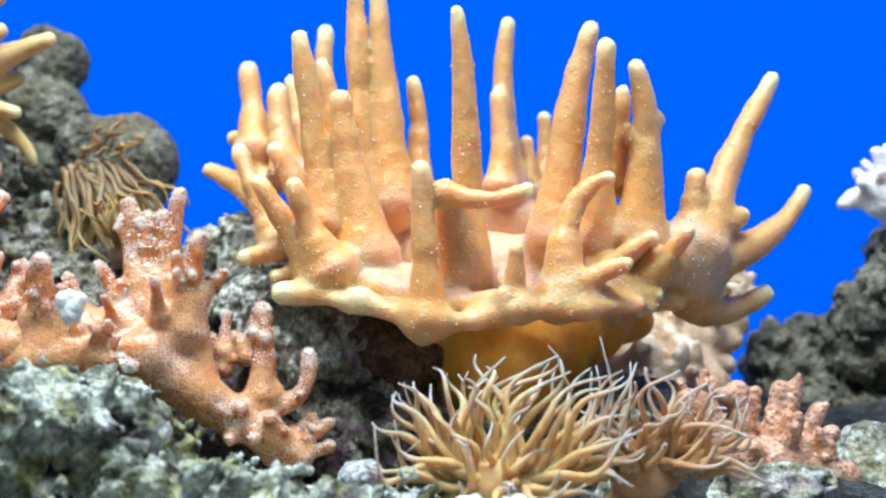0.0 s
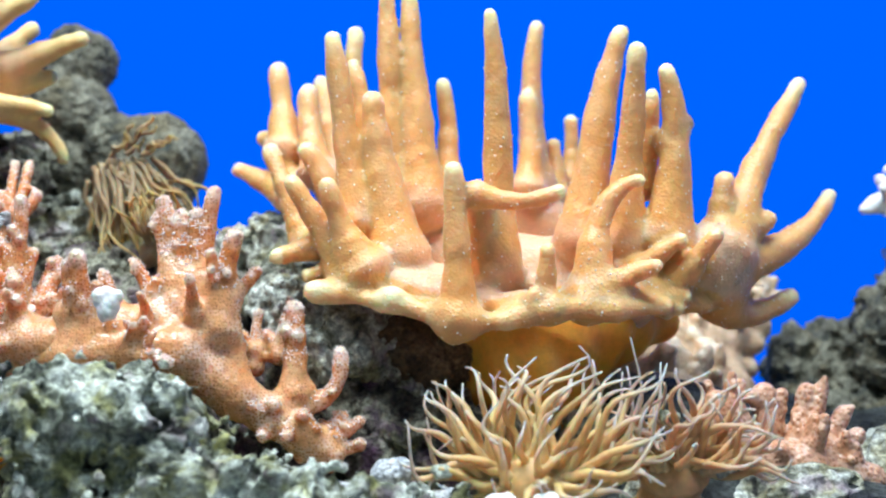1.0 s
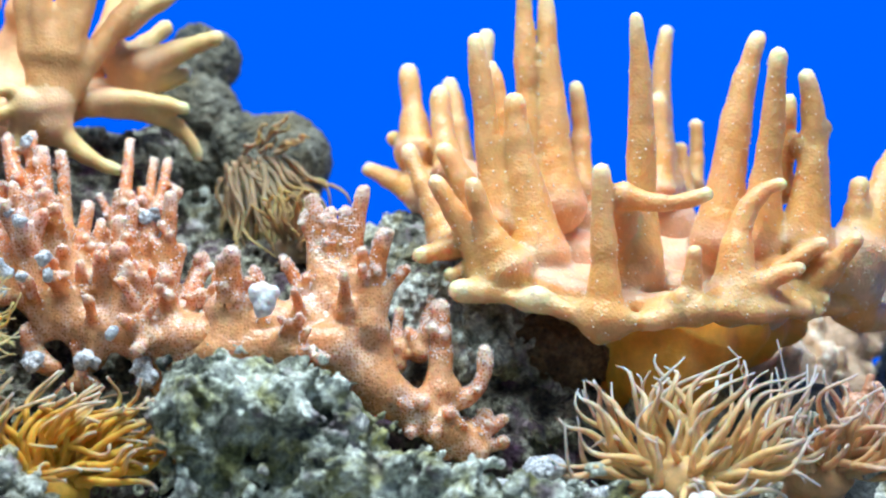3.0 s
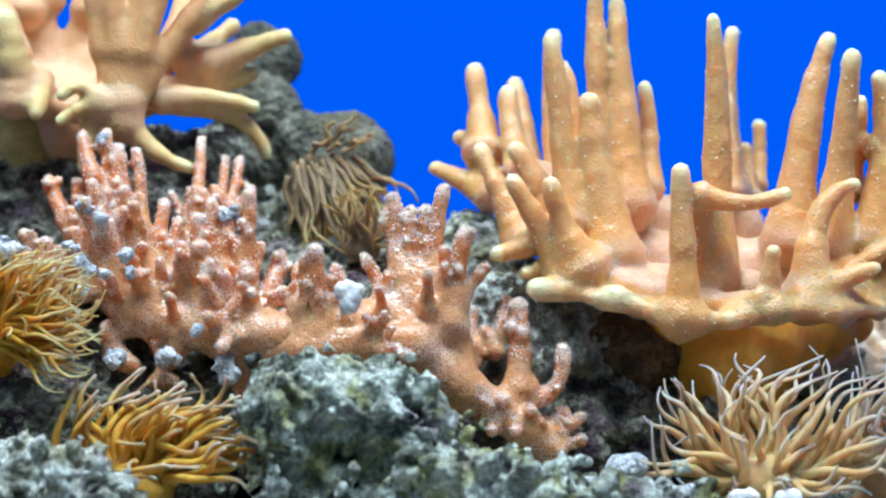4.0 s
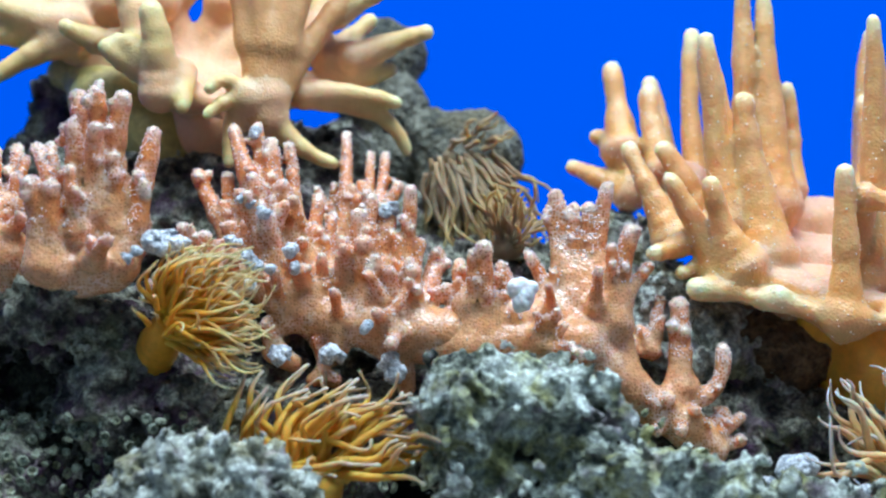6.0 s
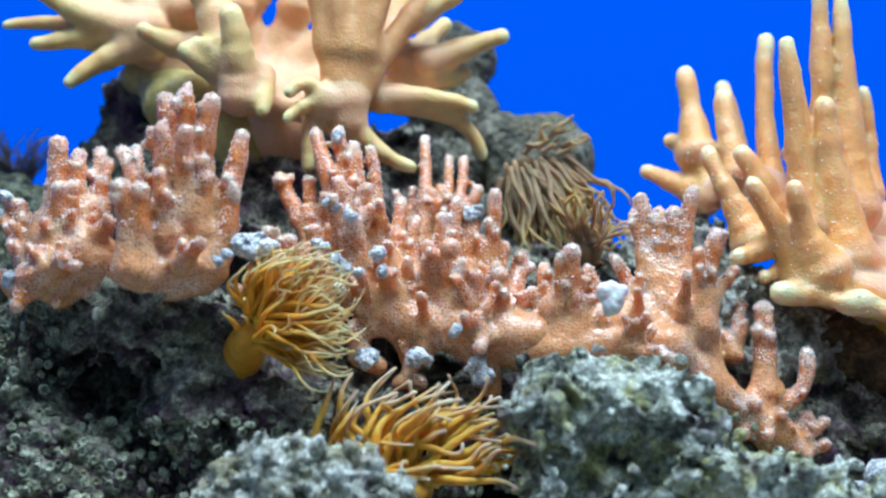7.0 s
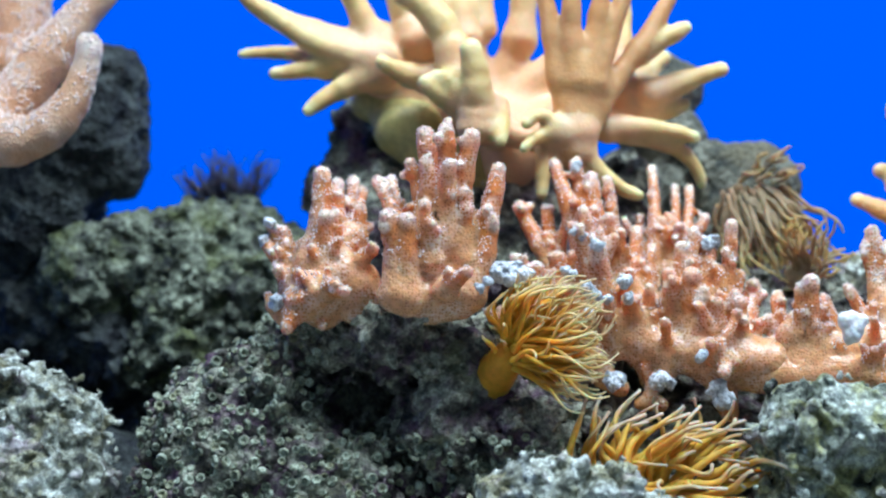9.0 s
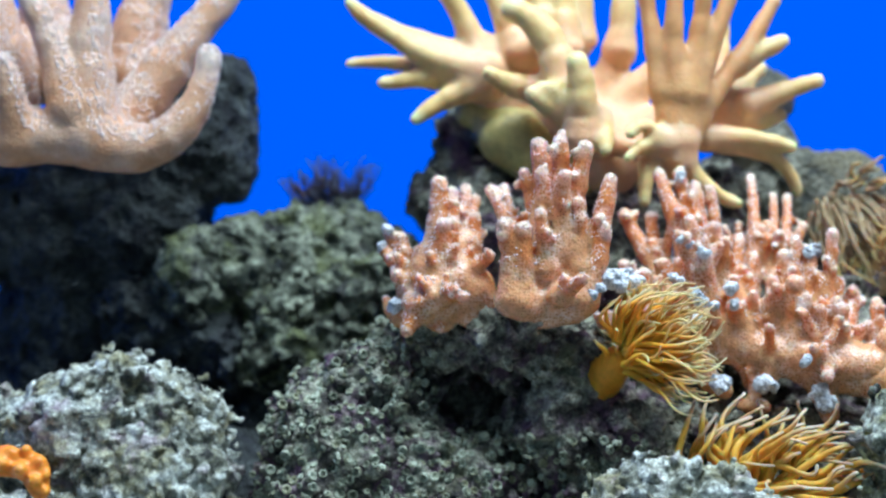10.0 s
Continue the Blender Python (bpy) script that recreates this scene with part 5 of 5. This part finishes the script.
c.fingers(((-0.3123, -0.0800, 0.1921), (-0.3070, -0.0800, 0.1445), 0.0045, 0.0100), ((-0.3024, -0.0900, 0.1920), (-0.3010, -0.0850, 0.1464), 0.0040, 0.0090), ((-0.2899, -0.0920, 0.1892), (-0.2982, -0.0850, 0.1464), 0.0042, 0.0090), ((-0.3197, -0.0750, 0.1783), (-0.3108, -0.0780, 0.1423), 0.0031, 0.0067), ((-0.3106, -0.0970, 0.1768), (-0.3067, -0.0900, 0.1413), 0.0035, 0.0070), ((-0.2998, -0.1000, 0.1751), (-0.3019, -0.0900, 0.1412), 0.0037, 0.0070), ((-0.2791, -0.0850, 0.1749), (-0.2915, -0.0850, 0.1273), 0.0038, 0.0090), ((-0.2935, -0.0950, 0.1628), (-0.2953, -0.0900, 0.1341), 0.0030, 0.0056), ((-0.2821, -0.0900, 0.1510), (-0.2911, -0.0900, 0.1176), 0.0035, 0.0070), knobs=2, slim=0.72, web=0.30)
c.fingers(((-0.3275, -0.1000, 0.1532), (-0.3234, -0.0950, 0.1176), 0.0046, 0.0084), ((-0.3182, -0.1000, 0.1514), (-0.3176, -0.0950, 0.1152), 0.0039, 0.0075), ((-0.3114, -0.1000, 0.1577), (-0.3078, -0.0950, 0.1315), 0.0028, 0.0051), ((-0.2908, -0.1150, 0.1270), (-0.3014, -0.1000, 0.1188), 0.0029, 0.0055), ((-0.3352, -0.0600, 0.1713), (-0.3196, -0.0750, 0.1330), 0.0034, 0.0072), ((-0.3285, -0.0600, 0.1722), (-0.3179, -0.0750, 0.1354), 0.0029, 0.0062), ((-0.2816, -0.0850, 0.1348), (-0.2887, -0.0850, 0.1254), 0.0028, 0.0047), ((-0.3585, -0.0750, 0.1745), (-0.3614, -0.0750, 0.1333), 0.0041, 0.0086), ((-0.3530, -0.0600, 0.1707), (-0.3530, -0.0680, 0.1337), 0.0039, 0.0078), ((-0.3475, -0.0450, 0.1738), (-0.3469, -0.0600, 0.1342), 0.0038, 0.0079), ((-0.3416, -0.0500, 0.1681), (-0.3450, -0.0600, 0.1367), 0.0027, 0.0059), knobs=2, slim=0.72, web=0.30)
c.fingers(((-0.3549, -0.0850, 0.1540), (-0.3573, -0.0800, 0.1257), 0.0038, 0.0076), ((-0.3503, -0.0800, 0.1537), (-0.3517, -0.0780, 0.1282), 0.0026, 0.0053), ((-0.3838, -0.0640, 0.1514), (-0.3689, -0.0700, 0.1227), 0.0034, 0.0063), ((-0.3872, -0.0640, 0.1431), (-0.3725, -0.0700, 0.1215), 0.0032, 0.0053), ((-0.3772, -0.0660, 0.1487), (-0.3672, -0.0700, 0.1239), 0.0029, 0.0058), ((-0.3783, -0.0730, 0.1287), (-0.3655, -0.0750, 0.1181), 0.0039, 0.0058), ((-0.3712, -0.0880, 0.1135), (-0.3593, -0.0820, 0.1153), 0.0038, 0.0076), ((-0.3726, -0.0900, 0.1009), (-0.3659, -0.0850, 0.1105), 0.0031, 0.0061), ((-0.3443, -0.1000, 0.1174), (-0.3578, -0.0900, 0.1173), 0.0028, 0.0056), ((-0.3338, -0.0850, 0.1371), (-0.3442, -0.0800, 0.1297), 0.0031, 0.0057), ((-0.3423, -0.0650, 0.1589), (-0.3453, -0.0700, 0.1286), 0.0034, 0.0063), ((-0.3563, -0.0850, 0.1021), (-0.3597, -0.0800, 0.1106), 0.0024, 0.0043), ((-0.3490, -0.1000, 0.1214), (-0.3555, -0.0900, 0.1185), 0.0021, 0.0038), knobs=2, slim=0.72, web=0.30)
c.sprout(40, 63, 0.0023, 0.006, 0.014)
PINK_LEFT = thing("pink_finger_coral", (-0.3249, -0.0800, 0.1069), "twin-lobed salmon pink coral with hand-like branches", "coral", "pink corals")
verts, nor, tone = sculpt(c, PINK_LEFT, ("body", "finger"), 0.001, 0.0020, PINK, KNOBBLY)
beads("polyp_cover", verts, nor, 4200, 0.00050, POLYP_PINK, PINK_LEFT, "tiny pale pink polyps, whitened on upper faces like glints", 6, (tone > 0.22) & (nor[:, 2] > 0.05))

for spots in ([((-0.2800, -0.0900, 0.1270), 0.0044), ((-0.2742, -0.0900, 0.1258), 0.0056), ((-0.2690, -0.0880, 0.1250), 0.0046)], [((-0.2870, -0.1000, 0.1194), 0.0026), ((-0.2842, -0.0980, 0.1223), 0.0022)]):
    lump_part("bleached_lump", PINK_LEFT, spots, DEAD)
for spots in ([((-0.2409, -0.0820, 0.1200), 0.0029), ((-0.2379, -0.0820, 0.1162), 0.0027)], [((-0.2391, -0.0820, 0.1086), 0.0032)], [((-0.2492, -0.0700, 0.1280), 0.0023), ((-0.2458, -0.0700, 0.1270), 0.0017)], [((-0.1830, -0.0520, 0.1411), 0.0042)], [((-0.1923, -0.0860, 0.0890), 0.0026), ((-0.1904, -0.0860, 0.0918), 0.0019)], [((-0.2082, -0.0700, 0.0789), 0.0043), ((-0.2034, -0.0700, 0.0772), 0.0027)], [((-0.2286, -0.0750, 0.0790), 0.0046)], [((-0.2235, -0.0750, 0.1227), 0.0033)], [((-0.1797, -0.0720, 0.0704), 0.0046), ((-0.1830, -0.0700, 0.0751), 0.0043)], [((-0.2432, -0.0360, 0.1787), 0.0026)], [((-0.2458, -0.0660, 0.1463), 0.0027), ((-0.2414, -0.0660, 0.1438), 0.0018)], [((-0.2354, -0.0700, 0.1393), 0.0029)], [((-0.2315, -0.0790, 0.1147), 0.0021)], [((-0.2219, -0.0750, 0.1155), 0.0027)]):
    lump_part("bleached_tip", PINK_MID, spots, DEAD)
for spots in ([((-0.3832, -0.0670, 0.1502), 0.0027)], [((-0.3860, -0.0670, 0.1423), 0.0025)], [((-0.3782, -0.0750, 0.1141), 0.0035)], [((-0.3295, -0.0850, 0.1174), 0.0026)]):
    lump_part("bleached_tip", PINK_LEFT, spots, DEAD)

# ---- tan coral low beside the anemone ----
c = Clay()
c.lumps(((0.1343, -0.0200, 0.0287), (0.1636, -0.0200, 0.0204), 0.0114, 0.0102), ((0.1300, -0.0200, 0.0438), (0.1368, -0.0200, 0.0286), 0.0114, 0.0102), ((0.1637, -0.0200, 0.0229), (0.1938, -0.0150, 0.0141), 0.0086, 0.0077))
c.fingers(((0.1261, -0.0250, 0.0521), (0.1337, -0.0250, 0.0291), 0.0076, 0.0111), ((0.1486, -0.0150, 0.0555), (0.1495, -0.0180, 0.0281), 0.0072, 0.0082), ((0.1578, -0.0120, 0.0550), (0.1528, -0.0150, 0.0378), 0.0036, 0.0056), ((0.1690, -0.0130, 0.0577), (0.1592, -0.0180, 0.0253), 0.0044, 0.0071), ((0.1760, -0.0130, 0.0585), (0.1668, -0.0180, 0.0276), 0.0038, 0.0061), ((0.1865, -0.0100, 0.0460), (0.1722, -0.0150, 0.0272), 0.0044, 0.0061), ((0.1728, -0.0300, 0.0442), (0.1685, -0.0220, 0.0278), 0.0030, 0.0051), ((0.1918, -0.0120, 0.0351), (0.1720, -0.0150, 0.0222), 0.0046, 0.0061), ((0.1847, -0.0200, 0.0235), (0.1688, -0.0180, 0.0188), 0.0036, 0.0056), ((0.1952, -0.0200, 0.0120), (0.1766, -0.0150, 0.0146), 0.0036, 0.0056), ((0.1343, -0.0100, 0.0557), (0.1379, -0.0150, 0.0382), 0.0036, 0.0056), knobs=1, slim=0.76)
TAN_CORAL = thing("small_finger_coral", (0.1486, -0.0200, 0.0159), "small tan-pink ribbed soft coral with blunt branches", "coral", "pink corals")
c.sprout(14, 64, 0.0028, 0.006, 0.016)
verts, nor, tone = sculpt(c, TAN_CORAL, ("body", "finger"), 0.0011, 0.0016, TAN_PINK, KNOBBLY)

# ---- beige coral behind ----
c = Clay()
c.lumps(((0.0910, 0.0700, 0.0682), (0.1142, 0.0800, 0.0644), 0.0126, 0.0139), ((0.1121, 0.0900, 0.0642), (0.1379, 0.0900, 0.0605), 0.0147, 0.0147), ((0.1213, 0.0900, 0.0755), (0.1479, 0.0950, 0.0774), 0.0106, 0.0106), ((0.1364, 0.0800, 0.0522), (0.1478, 0.0800, 0.0519), 0.0116, 0.0104), ((0.1488, 0.1000, 0.0862), (0.1632, 0.1000, 0.0827), 0.0077, 0.0077), ((0.1128, 0.0900, 0.0801), (0.1366, 0.0950, 0.0851), 0.0100, 0.0095), ((0.0980, 0.0600, 0.0600), (0.1250, 0.0600, 0.0500), 0.0100, 0.0110))
c.fingers(((0.1645, 0.1000, 0.1105), (0.1606, 0.1000, 0.0887), 0.0071, 0.0059), ((0.1746, 0.1000, 0.1087), (0.1638, 0.1000, 0.0944), 0.0030, 0.0042), ((0.1609, 0.1000, 0.0945), (0.1485, 0.1000, 0.0774), 0.0077, 0.0077), ((0.1636, 0.0950, 0.0740), (0.1448, 0.0950, 0.0746), 0.0059, 0.0083), ((0.1587, 0.0950, 0.0625), (0.1410, 0.0900, 0.0661), 0.0059, 0.0082), ((0.1518, 0.0900, 0.0513), (0.1372, 0.0850, 0.0577), 0.0059, 0.0082), ((0.1771, 0.1000, 0.0998), (0.1606, 0.1000, 0.0887), 0.0036, 0.0048), ((0.1064, 0.0850, 0.0732), (0.1180, 0.0900, 0.0669), 0.0064, 0.0082), ((0.1182, 0.0850, 0.0814), (0.1240, 0.0900, 0.0725), 0.0058, 0.0076), ((0.1263, 0.0800, 0.0811), (0.1292, 0.0850, 0.0695), 0.0046, 0.0070), ((0.1341, 0.0750, 0.0752), (0.1341, 0.0800, 0.0637), 0.0046, 0.0070), ((0.1189, 0.0700, 0.0616), (0.1223, 0.0800, 0.0527), 0.0052, 0.0075), ((0.1299, 0.0700, 0.0556), (0.1321, 0.0800, 0.0495), 0.0052, 0.0075))
c.sprout(80, 65, 0.0030, 0.008, 0.020)
BEIGE_CORAL = thing("soft_coral", (0.1314, 0.0900, 0.0434), "beige ruffled soft coral in soft focus on the rock", "coral")
verts, nor, tone = sculpt(c, BEIGE_CORAL, ("body", "lobe"), 0.0016, 0.0025, BEIGE, skin(0.0012, 150))

# ---- white coral ----
c = Clay()
c.lumps(((0.2439, 0.1000, 0.1441), (0.2658, 0.1100, 0.1351), 0.0100, 0.0119), ((0.2509, 0.1100, 0.1270), (0.2699, 0.1200, 0.1148), 0.0089, 0.0121))
c.fingers(((0.2180, 0.1000, 0.1419), (0.2409, 0.1000, 0.1414), 0.0035, 0.0053), ((0.2240, 0.1000, 0.1466), (0.2411, 0.1000, 0.1443), 0.0029, 0.0047), ((0.2282, 0.1000, 0.1595), (0.2441, 0.1000, 0.1471), 0.0029, 0.0047), ((0.2382, 0.1000, 0.1701), (0.2484, 0.1000, 0.1468), 0.0032, 0.0047), ((0.2466, 0.1050, 0.1723), (0.2500, 0.1000, 0.1497), 0.0033, 0.0047), ((0.2281, 0.0900, 0.1528), (0.2439, 0.1000, 0.1441), 0.0029, 0.0047), ((0.2349, 0.1000, 0.1359), (0.2465, 0.1000, 0.1382), 0.0027, 0.0041), ((0.2351, 0.1100, 0.1646), (0.2470, 0.1000, 0.1469), 0.0030, 0.0041), ((0.2383, 0.0900, 0.1580), (0.2483, 0.1000, 0.1454), 0.0029, 0.0044))
WHITE_CORAL = thing("white_coral", (0.2584, 0.1200, 0.1183), "white knobbly branching coral", "coral")
verts, nor, tone = sculpt(c, WHITE_CORAL, ("body", "branch"), 0.0016, 0.004, CREAM, skin(0.0018, 190))

# ---- orange coral ----
c = Clay()
c.lumps(((-0.5528, -0.1000, 0.0425), (-0.5397, -0.1000, 0.0388), 0.0051, 0.0051), ((-0.5397, -0.1000, 0.0388), (-0.5369, -0.1000, 0.0287), 0.0043, 0.0041), ((-0.5658, -0.1000, 0.0385), (-0.5528, -0.1000, 0.0425), 0.0061, 0.0051))
c.fingers(((-0.5486, -0.1050, 0.0467), (-0.5489, -0.1000, 0.0413), 0.0028, 0.0036), ((-0.5422, -0.1050, 0.0481), (-0.5429, -0.1000, 0.0426), 0.0030, 0.0036), ((-0.5356, -0.1050, 0.0431), (-0.5397, -0.1000, 0.0401), 0.0030, 0.0036), ((-0.5324, -0.1050, 0.0368), (-0.5370, -0.1000, 0.0350), 0.0028, 0.0033), ((-0.5413, -0.1150, 0.0401), (-0.5449, -0.1000, 0.0388), 0.0030, 0.0036), ((-0.5359, -0.1100, 0.0347), (-0.5391, -0.1000, 0.0325), 0.0030, 0.0033), ((-0.5520, -0.1100, 0.0420), (-0.5541, -0.1000, 0.0399), 0.0030, 0.0036), ((-0.5328, -0.1050, 0.0292), (-0.5369, -0.1000, 0.0299), 0.0028, 0.0033))
ORANGE_CORAL = thing("orange_coral", (-0.5474, -0.1000, 0.0311), "small bright orange knobbly coral on the rock", "coral")
sculpt(c, ORANGE_CORAL, ("body", "knob"), 0.001, 0.003, ORANGE, skin(0.0006, 200))


# ---- anemones ----
def anemone(name, base, label, material, crown, radius, rows, seed, r0, r1, curl, droop=0.0, knob=1.0, oval=(1.0, 1.0, 0.5), stem=None, trumpet=(1.25, 1.0, 0.92, 1.0, 1.12)):
    """A column and rows of tentacles: each row gives how many, the mean way, its spread, and the shortest and longest length."""
    ob = thing(name, base, label, "anemone", "anemones")
    rng = random.Random(seed)
    foot, top = Vector(base), Vector(crown)
    pts = [tuple(foot.lerp(top, u) + Vector((0, 0.002 * math.sin(u * 3), 0))) for u in (0, 0.25, 0.5, 0.75, 1.0)]
    col = tube_mesh("column", pts, [(stem or radius) * k for k in trumpet], base, 18, 0.3)
    part_mesh("column", col, material, ob)
    for count, way, spread, short, long, *sweep in rows:
        for k in range(count):
            d = Vector(way).normalized() + Vector((rng.gauss(0, 1), rng.gauss(0, 1), rng.gauss(0, 1))) * spread
            d.normalize()
            # each tentacle leaves the side of the disc that it leans to
            side = Vector([a * (0.65 * d[i] + rng.uniform(-0.4, 0.4)) for i, a in enumerate(oval)])
            root = top + side * radius - d * 0.002
            s = rng.uniform(0.8, 1.15)
            tentacle(ob, root, d, rng.uniform(short, long), r0 * s, r1 * s, rng, material, curl, droop, 14, knob, *sweep)
    return ob


anemone("sea_anemone", (0.0416, -0.0750, 0.0122), "tan and lilac sea anemone with long wavy tentacles", TENT_TAN, (0.0450, -0.0800, 0.0240), 0.016,
        [(8, (-0.7, 0.1, 0.75), 0.12, 0.048, 0.060, (0.10, 0, 0.20)), (11, (-0.25, 0.2, 1.0), 0.15, 0.052, 0.070, (0.12, 0, 0.02)), (12, (0.25, 0.2, 1.0), 0.15, 0.050, 0.070, (0.14, 0, 0.02)), (14, (0.75, 0.1, 0.65), 0.13, 0.052, 0.068, (0.06, 0, 0.22)), (8, (0.98, -0.05, 0.35), 0.12, 0.046, 0.060, (0.02, 0, 0.18)), (7, (-0.95, -0.1, 0.35), 0.12, 0.044, 0.056, (0.0, 0, 0.10)), (4, (-0.98, -0.2, 0.05), 0.12, 0.032, 0.046), (12, (0.1, -0.6, 0.9), 0.35, 0.022, 0.036, (0.1, 0, 0.2)), (7, (0.95, -0.5, 0.0), 0.18, 0.028, 0.042), (6, (-0.2, -0.95, -0.1), 0.35, 0.016, 0.026)], 21, 0.0026, 0.0003, 1.7, 0.0, 1.3, (1.5, 0.8, 0.3))
anemone("sea_anemone", (0.1018, -0.0500, 0.0082), "rust-tinged anemone with drooping tentacles", TENT_RUST, (0.1042, -0.0550, 0.0243), 0.014,
        [(18, (0.6, -0.3, 0.8), 0.25, 0.034, 0.052), (14, (-0.1, -0.4, 1.0), 0.25, 0.028, 0.048), (12, (0.95, -0.4, 0.3), 0.25, 0.030, 0.046), (8, (-0.4, -0.7, 0.3), 0.3, 0.02, 0.035)], 22, 0.0023, 0.0004, 1.6, 0.05, 1.3, (1.6, 0.8, 0.5))
anemone("sea_anemone", (-0.2895, -0.0540, 0.0690), "orange-gold anemone with tentacles swept to one side", TENT_ORANGE, (-0.2745, -0.0860, 0.0915), 0.0115,
        [(16, (-0.05, -0.25, 1.0), 0.14, 0.030, 0.042, (0.25, 0, -0.05)), (26, (0.45, -0.25, 0.85), 0.14, 0.032, 0.046, (0.25, 0, -0.05)), (34, (0.9, -0.2, 0.45), 0.13, 0.038, 0.054, (0.05, 0, 0.02)), (34, (1.0, -0.25, 0.0), 0.13, 0.038, 0.054, (0.03, 0, 0.0)), (24, (0.85, -0.35, -0.5), 0.14, 0.032, 0.046, (0.20, 0, 0.06)), (10, (0.6, -0.8, 0.1), 0.22, 0.020, 0.030), (6, (-0.3, -0.6, 0.7), 0.2, 0.010, 0.018)], 23, 0.0015, 0.0003, 1.2, 0.02, 1.3, (0.9, 0.7, 1.0), 0.0105, (1.1, 1.0, 0.92, 0.82, 0.6))
anemone("sea_anemone", (-0.2169, -0.0850, 0.0037), "golden anemone with arching pale-tipped tentacles", TENT_GOLD, (-0.2189, -0.0880, 0.0273), 0.024,
        [(7, (-0.55, 0.1, 0.9), 0.1, 0.044, 0.058, (0.34, 0, 0.12)), (9, (-0.2, 0.05, 1.0), 0.12, 0.046, 0.060, (0.42, 0, -0.04)), (9, (0.1, -0.1, 1.0), 0.13, 0.046, 0.060, (0.52, -0.05, -0.16)), (8, (0.3, -0.25, 1.0), 0.13, 0.042, 0.056, (0.55, -0.1, -0.24)), (8, (0.6, -0.2, 0.75), 0.13, 0.042, 0.054, (0.32, -0.1, -0.22)), (7, (0.9, -0.3, 0.4), 0.13, 0.036, 0.048, (0.16, 0, -0.12)), (5, (0.3, -0.8, 0.6), 0.2, 0.034, 0.048, (0.4, -0.1, -0.30)), (8, (0.25, 0.3, 1.0), 0.14, 0.046, 0.060, (0.2, 0, 0.04))], 24, 0.0025, 0.0005, 1.7, 0.0, 1.6, (1.4, 0.5, 0.25), 0.017)
anemone("sea_anemone", (-0.1492, 0.0500, 0.1437), "brown anemone with strand-like tentacles in shade", TENT_BROWN, (-0.1560, 0.0330, 0.1760), 0.010,
        [(40, (0.35, -0.12, -0.95), 0.16, 0.035, 0.062), (32, (0.65, -0.12, -0.75), 0.18, 0.032, 0.056), (14, (0.1, -0.2, -0.9), 0.25, 0.02, 0.040), (14, (0.4, -0.2, 0.3), 0.3, 0.01, 0.02)], 25, 0.0015, 0.0005, 1.4, 0.1, 1.0, (2.6, 0.6, 1.6), 0.003)
anemone("sea_anemone", (-0.1286, 0.0150, 0.1217), "small yellow-brown anemone at the foot of the boulder", TENT_BROWN, (-0.1289, 0.0100, 0.1295), 0.008,
        [(26, (-0.1, -0.3, 1.0), 0.3, 0.02, 0.034), (12, (0.6, -0.3, 0.6), 0.3, 0.015, 0.025)], 27, 0.0012, 0.0006, 1.2)
anemone("sea_anemone", (-0.4290, 0.1000, 0.1612), "dark plume-like anemone in shadow on the rock", TENT_DARK, (-0.4290, 0.1000, 0.1691), 0.014,
        [(34, (-0.1, 0, 1.0), 0.2, 0.020, 0.040), (24, (-0.6, 0, 0.8), 0.25, 0.020, 0.038), (24, (0.4, 0, 1.0), 0.2, 0.020, 0.040)], 26, 0.0012, 0.0004, 1.0, 0.0, 1.0, (1.3, 0.6, 0.3))

# ---- small stones and ring polyps ----
pebble("pebble", (-0.0121, -0.0760, 0.0285), 0.0078, DEAD, "white-green crusted pebble on the rock")
pebble("pebble", (0.0322, -0.1000, 0.0175), 0.0060, CREAM, "round white pebble below the anemone")
pebble("pebble", (0.0500, -0.1000, 0.0168), 0.0052, CREAM, "round white pebble below the anemone")
pebble("pebble", (0.0087, -0.0900, 0.0297), 0.0042, ROCK_TEAL, "small white pebble beside the anemone")
pebble("pebble", (0.1032, -0.0600, 0.0470), 0.0041, ROCK_TEAL, "small pale pebble among the tentacles")
pebble("pebble", (0.1258, -0.0600, 0.0242), 0.0039, ROCK_TEAL, "small pale pebble among the tentacles")
rng = random.Random(5)
for k in range(12):
    x = -0.030 + 0.0045 * k + rng.uniform(-0.002, 0.002)
    skin_of, said = ((DEAD, "small bleached rubble piece on the rock"), (ROCK, "small crusted rubble piece on the rock"), (ROCK_TEAL, "small greenish rubble piece on the rock"))[k % 3]
    pebble("pebble", (x, -0.100 + rng.uniform(-0.006, 0.010), 0.0215 - 0.08 * (x + 0.030) + rng.uniform(0, 0.002)), rng.uniform(0.0028, 0.0050), skin_of, said)
rock, verts, nor = DARK_ROCK
pick = (nor[:, 1] < -0.1) & (nor[:, 2] > -0.5) & ((verts[:, 0] < -0.36) | (verts[:, 2] < 0.055)) & (verts[:, 2] > 0.0)
ring_polyps(rock, verts, nor, pick, 290, 0.0024, 31, 1100)
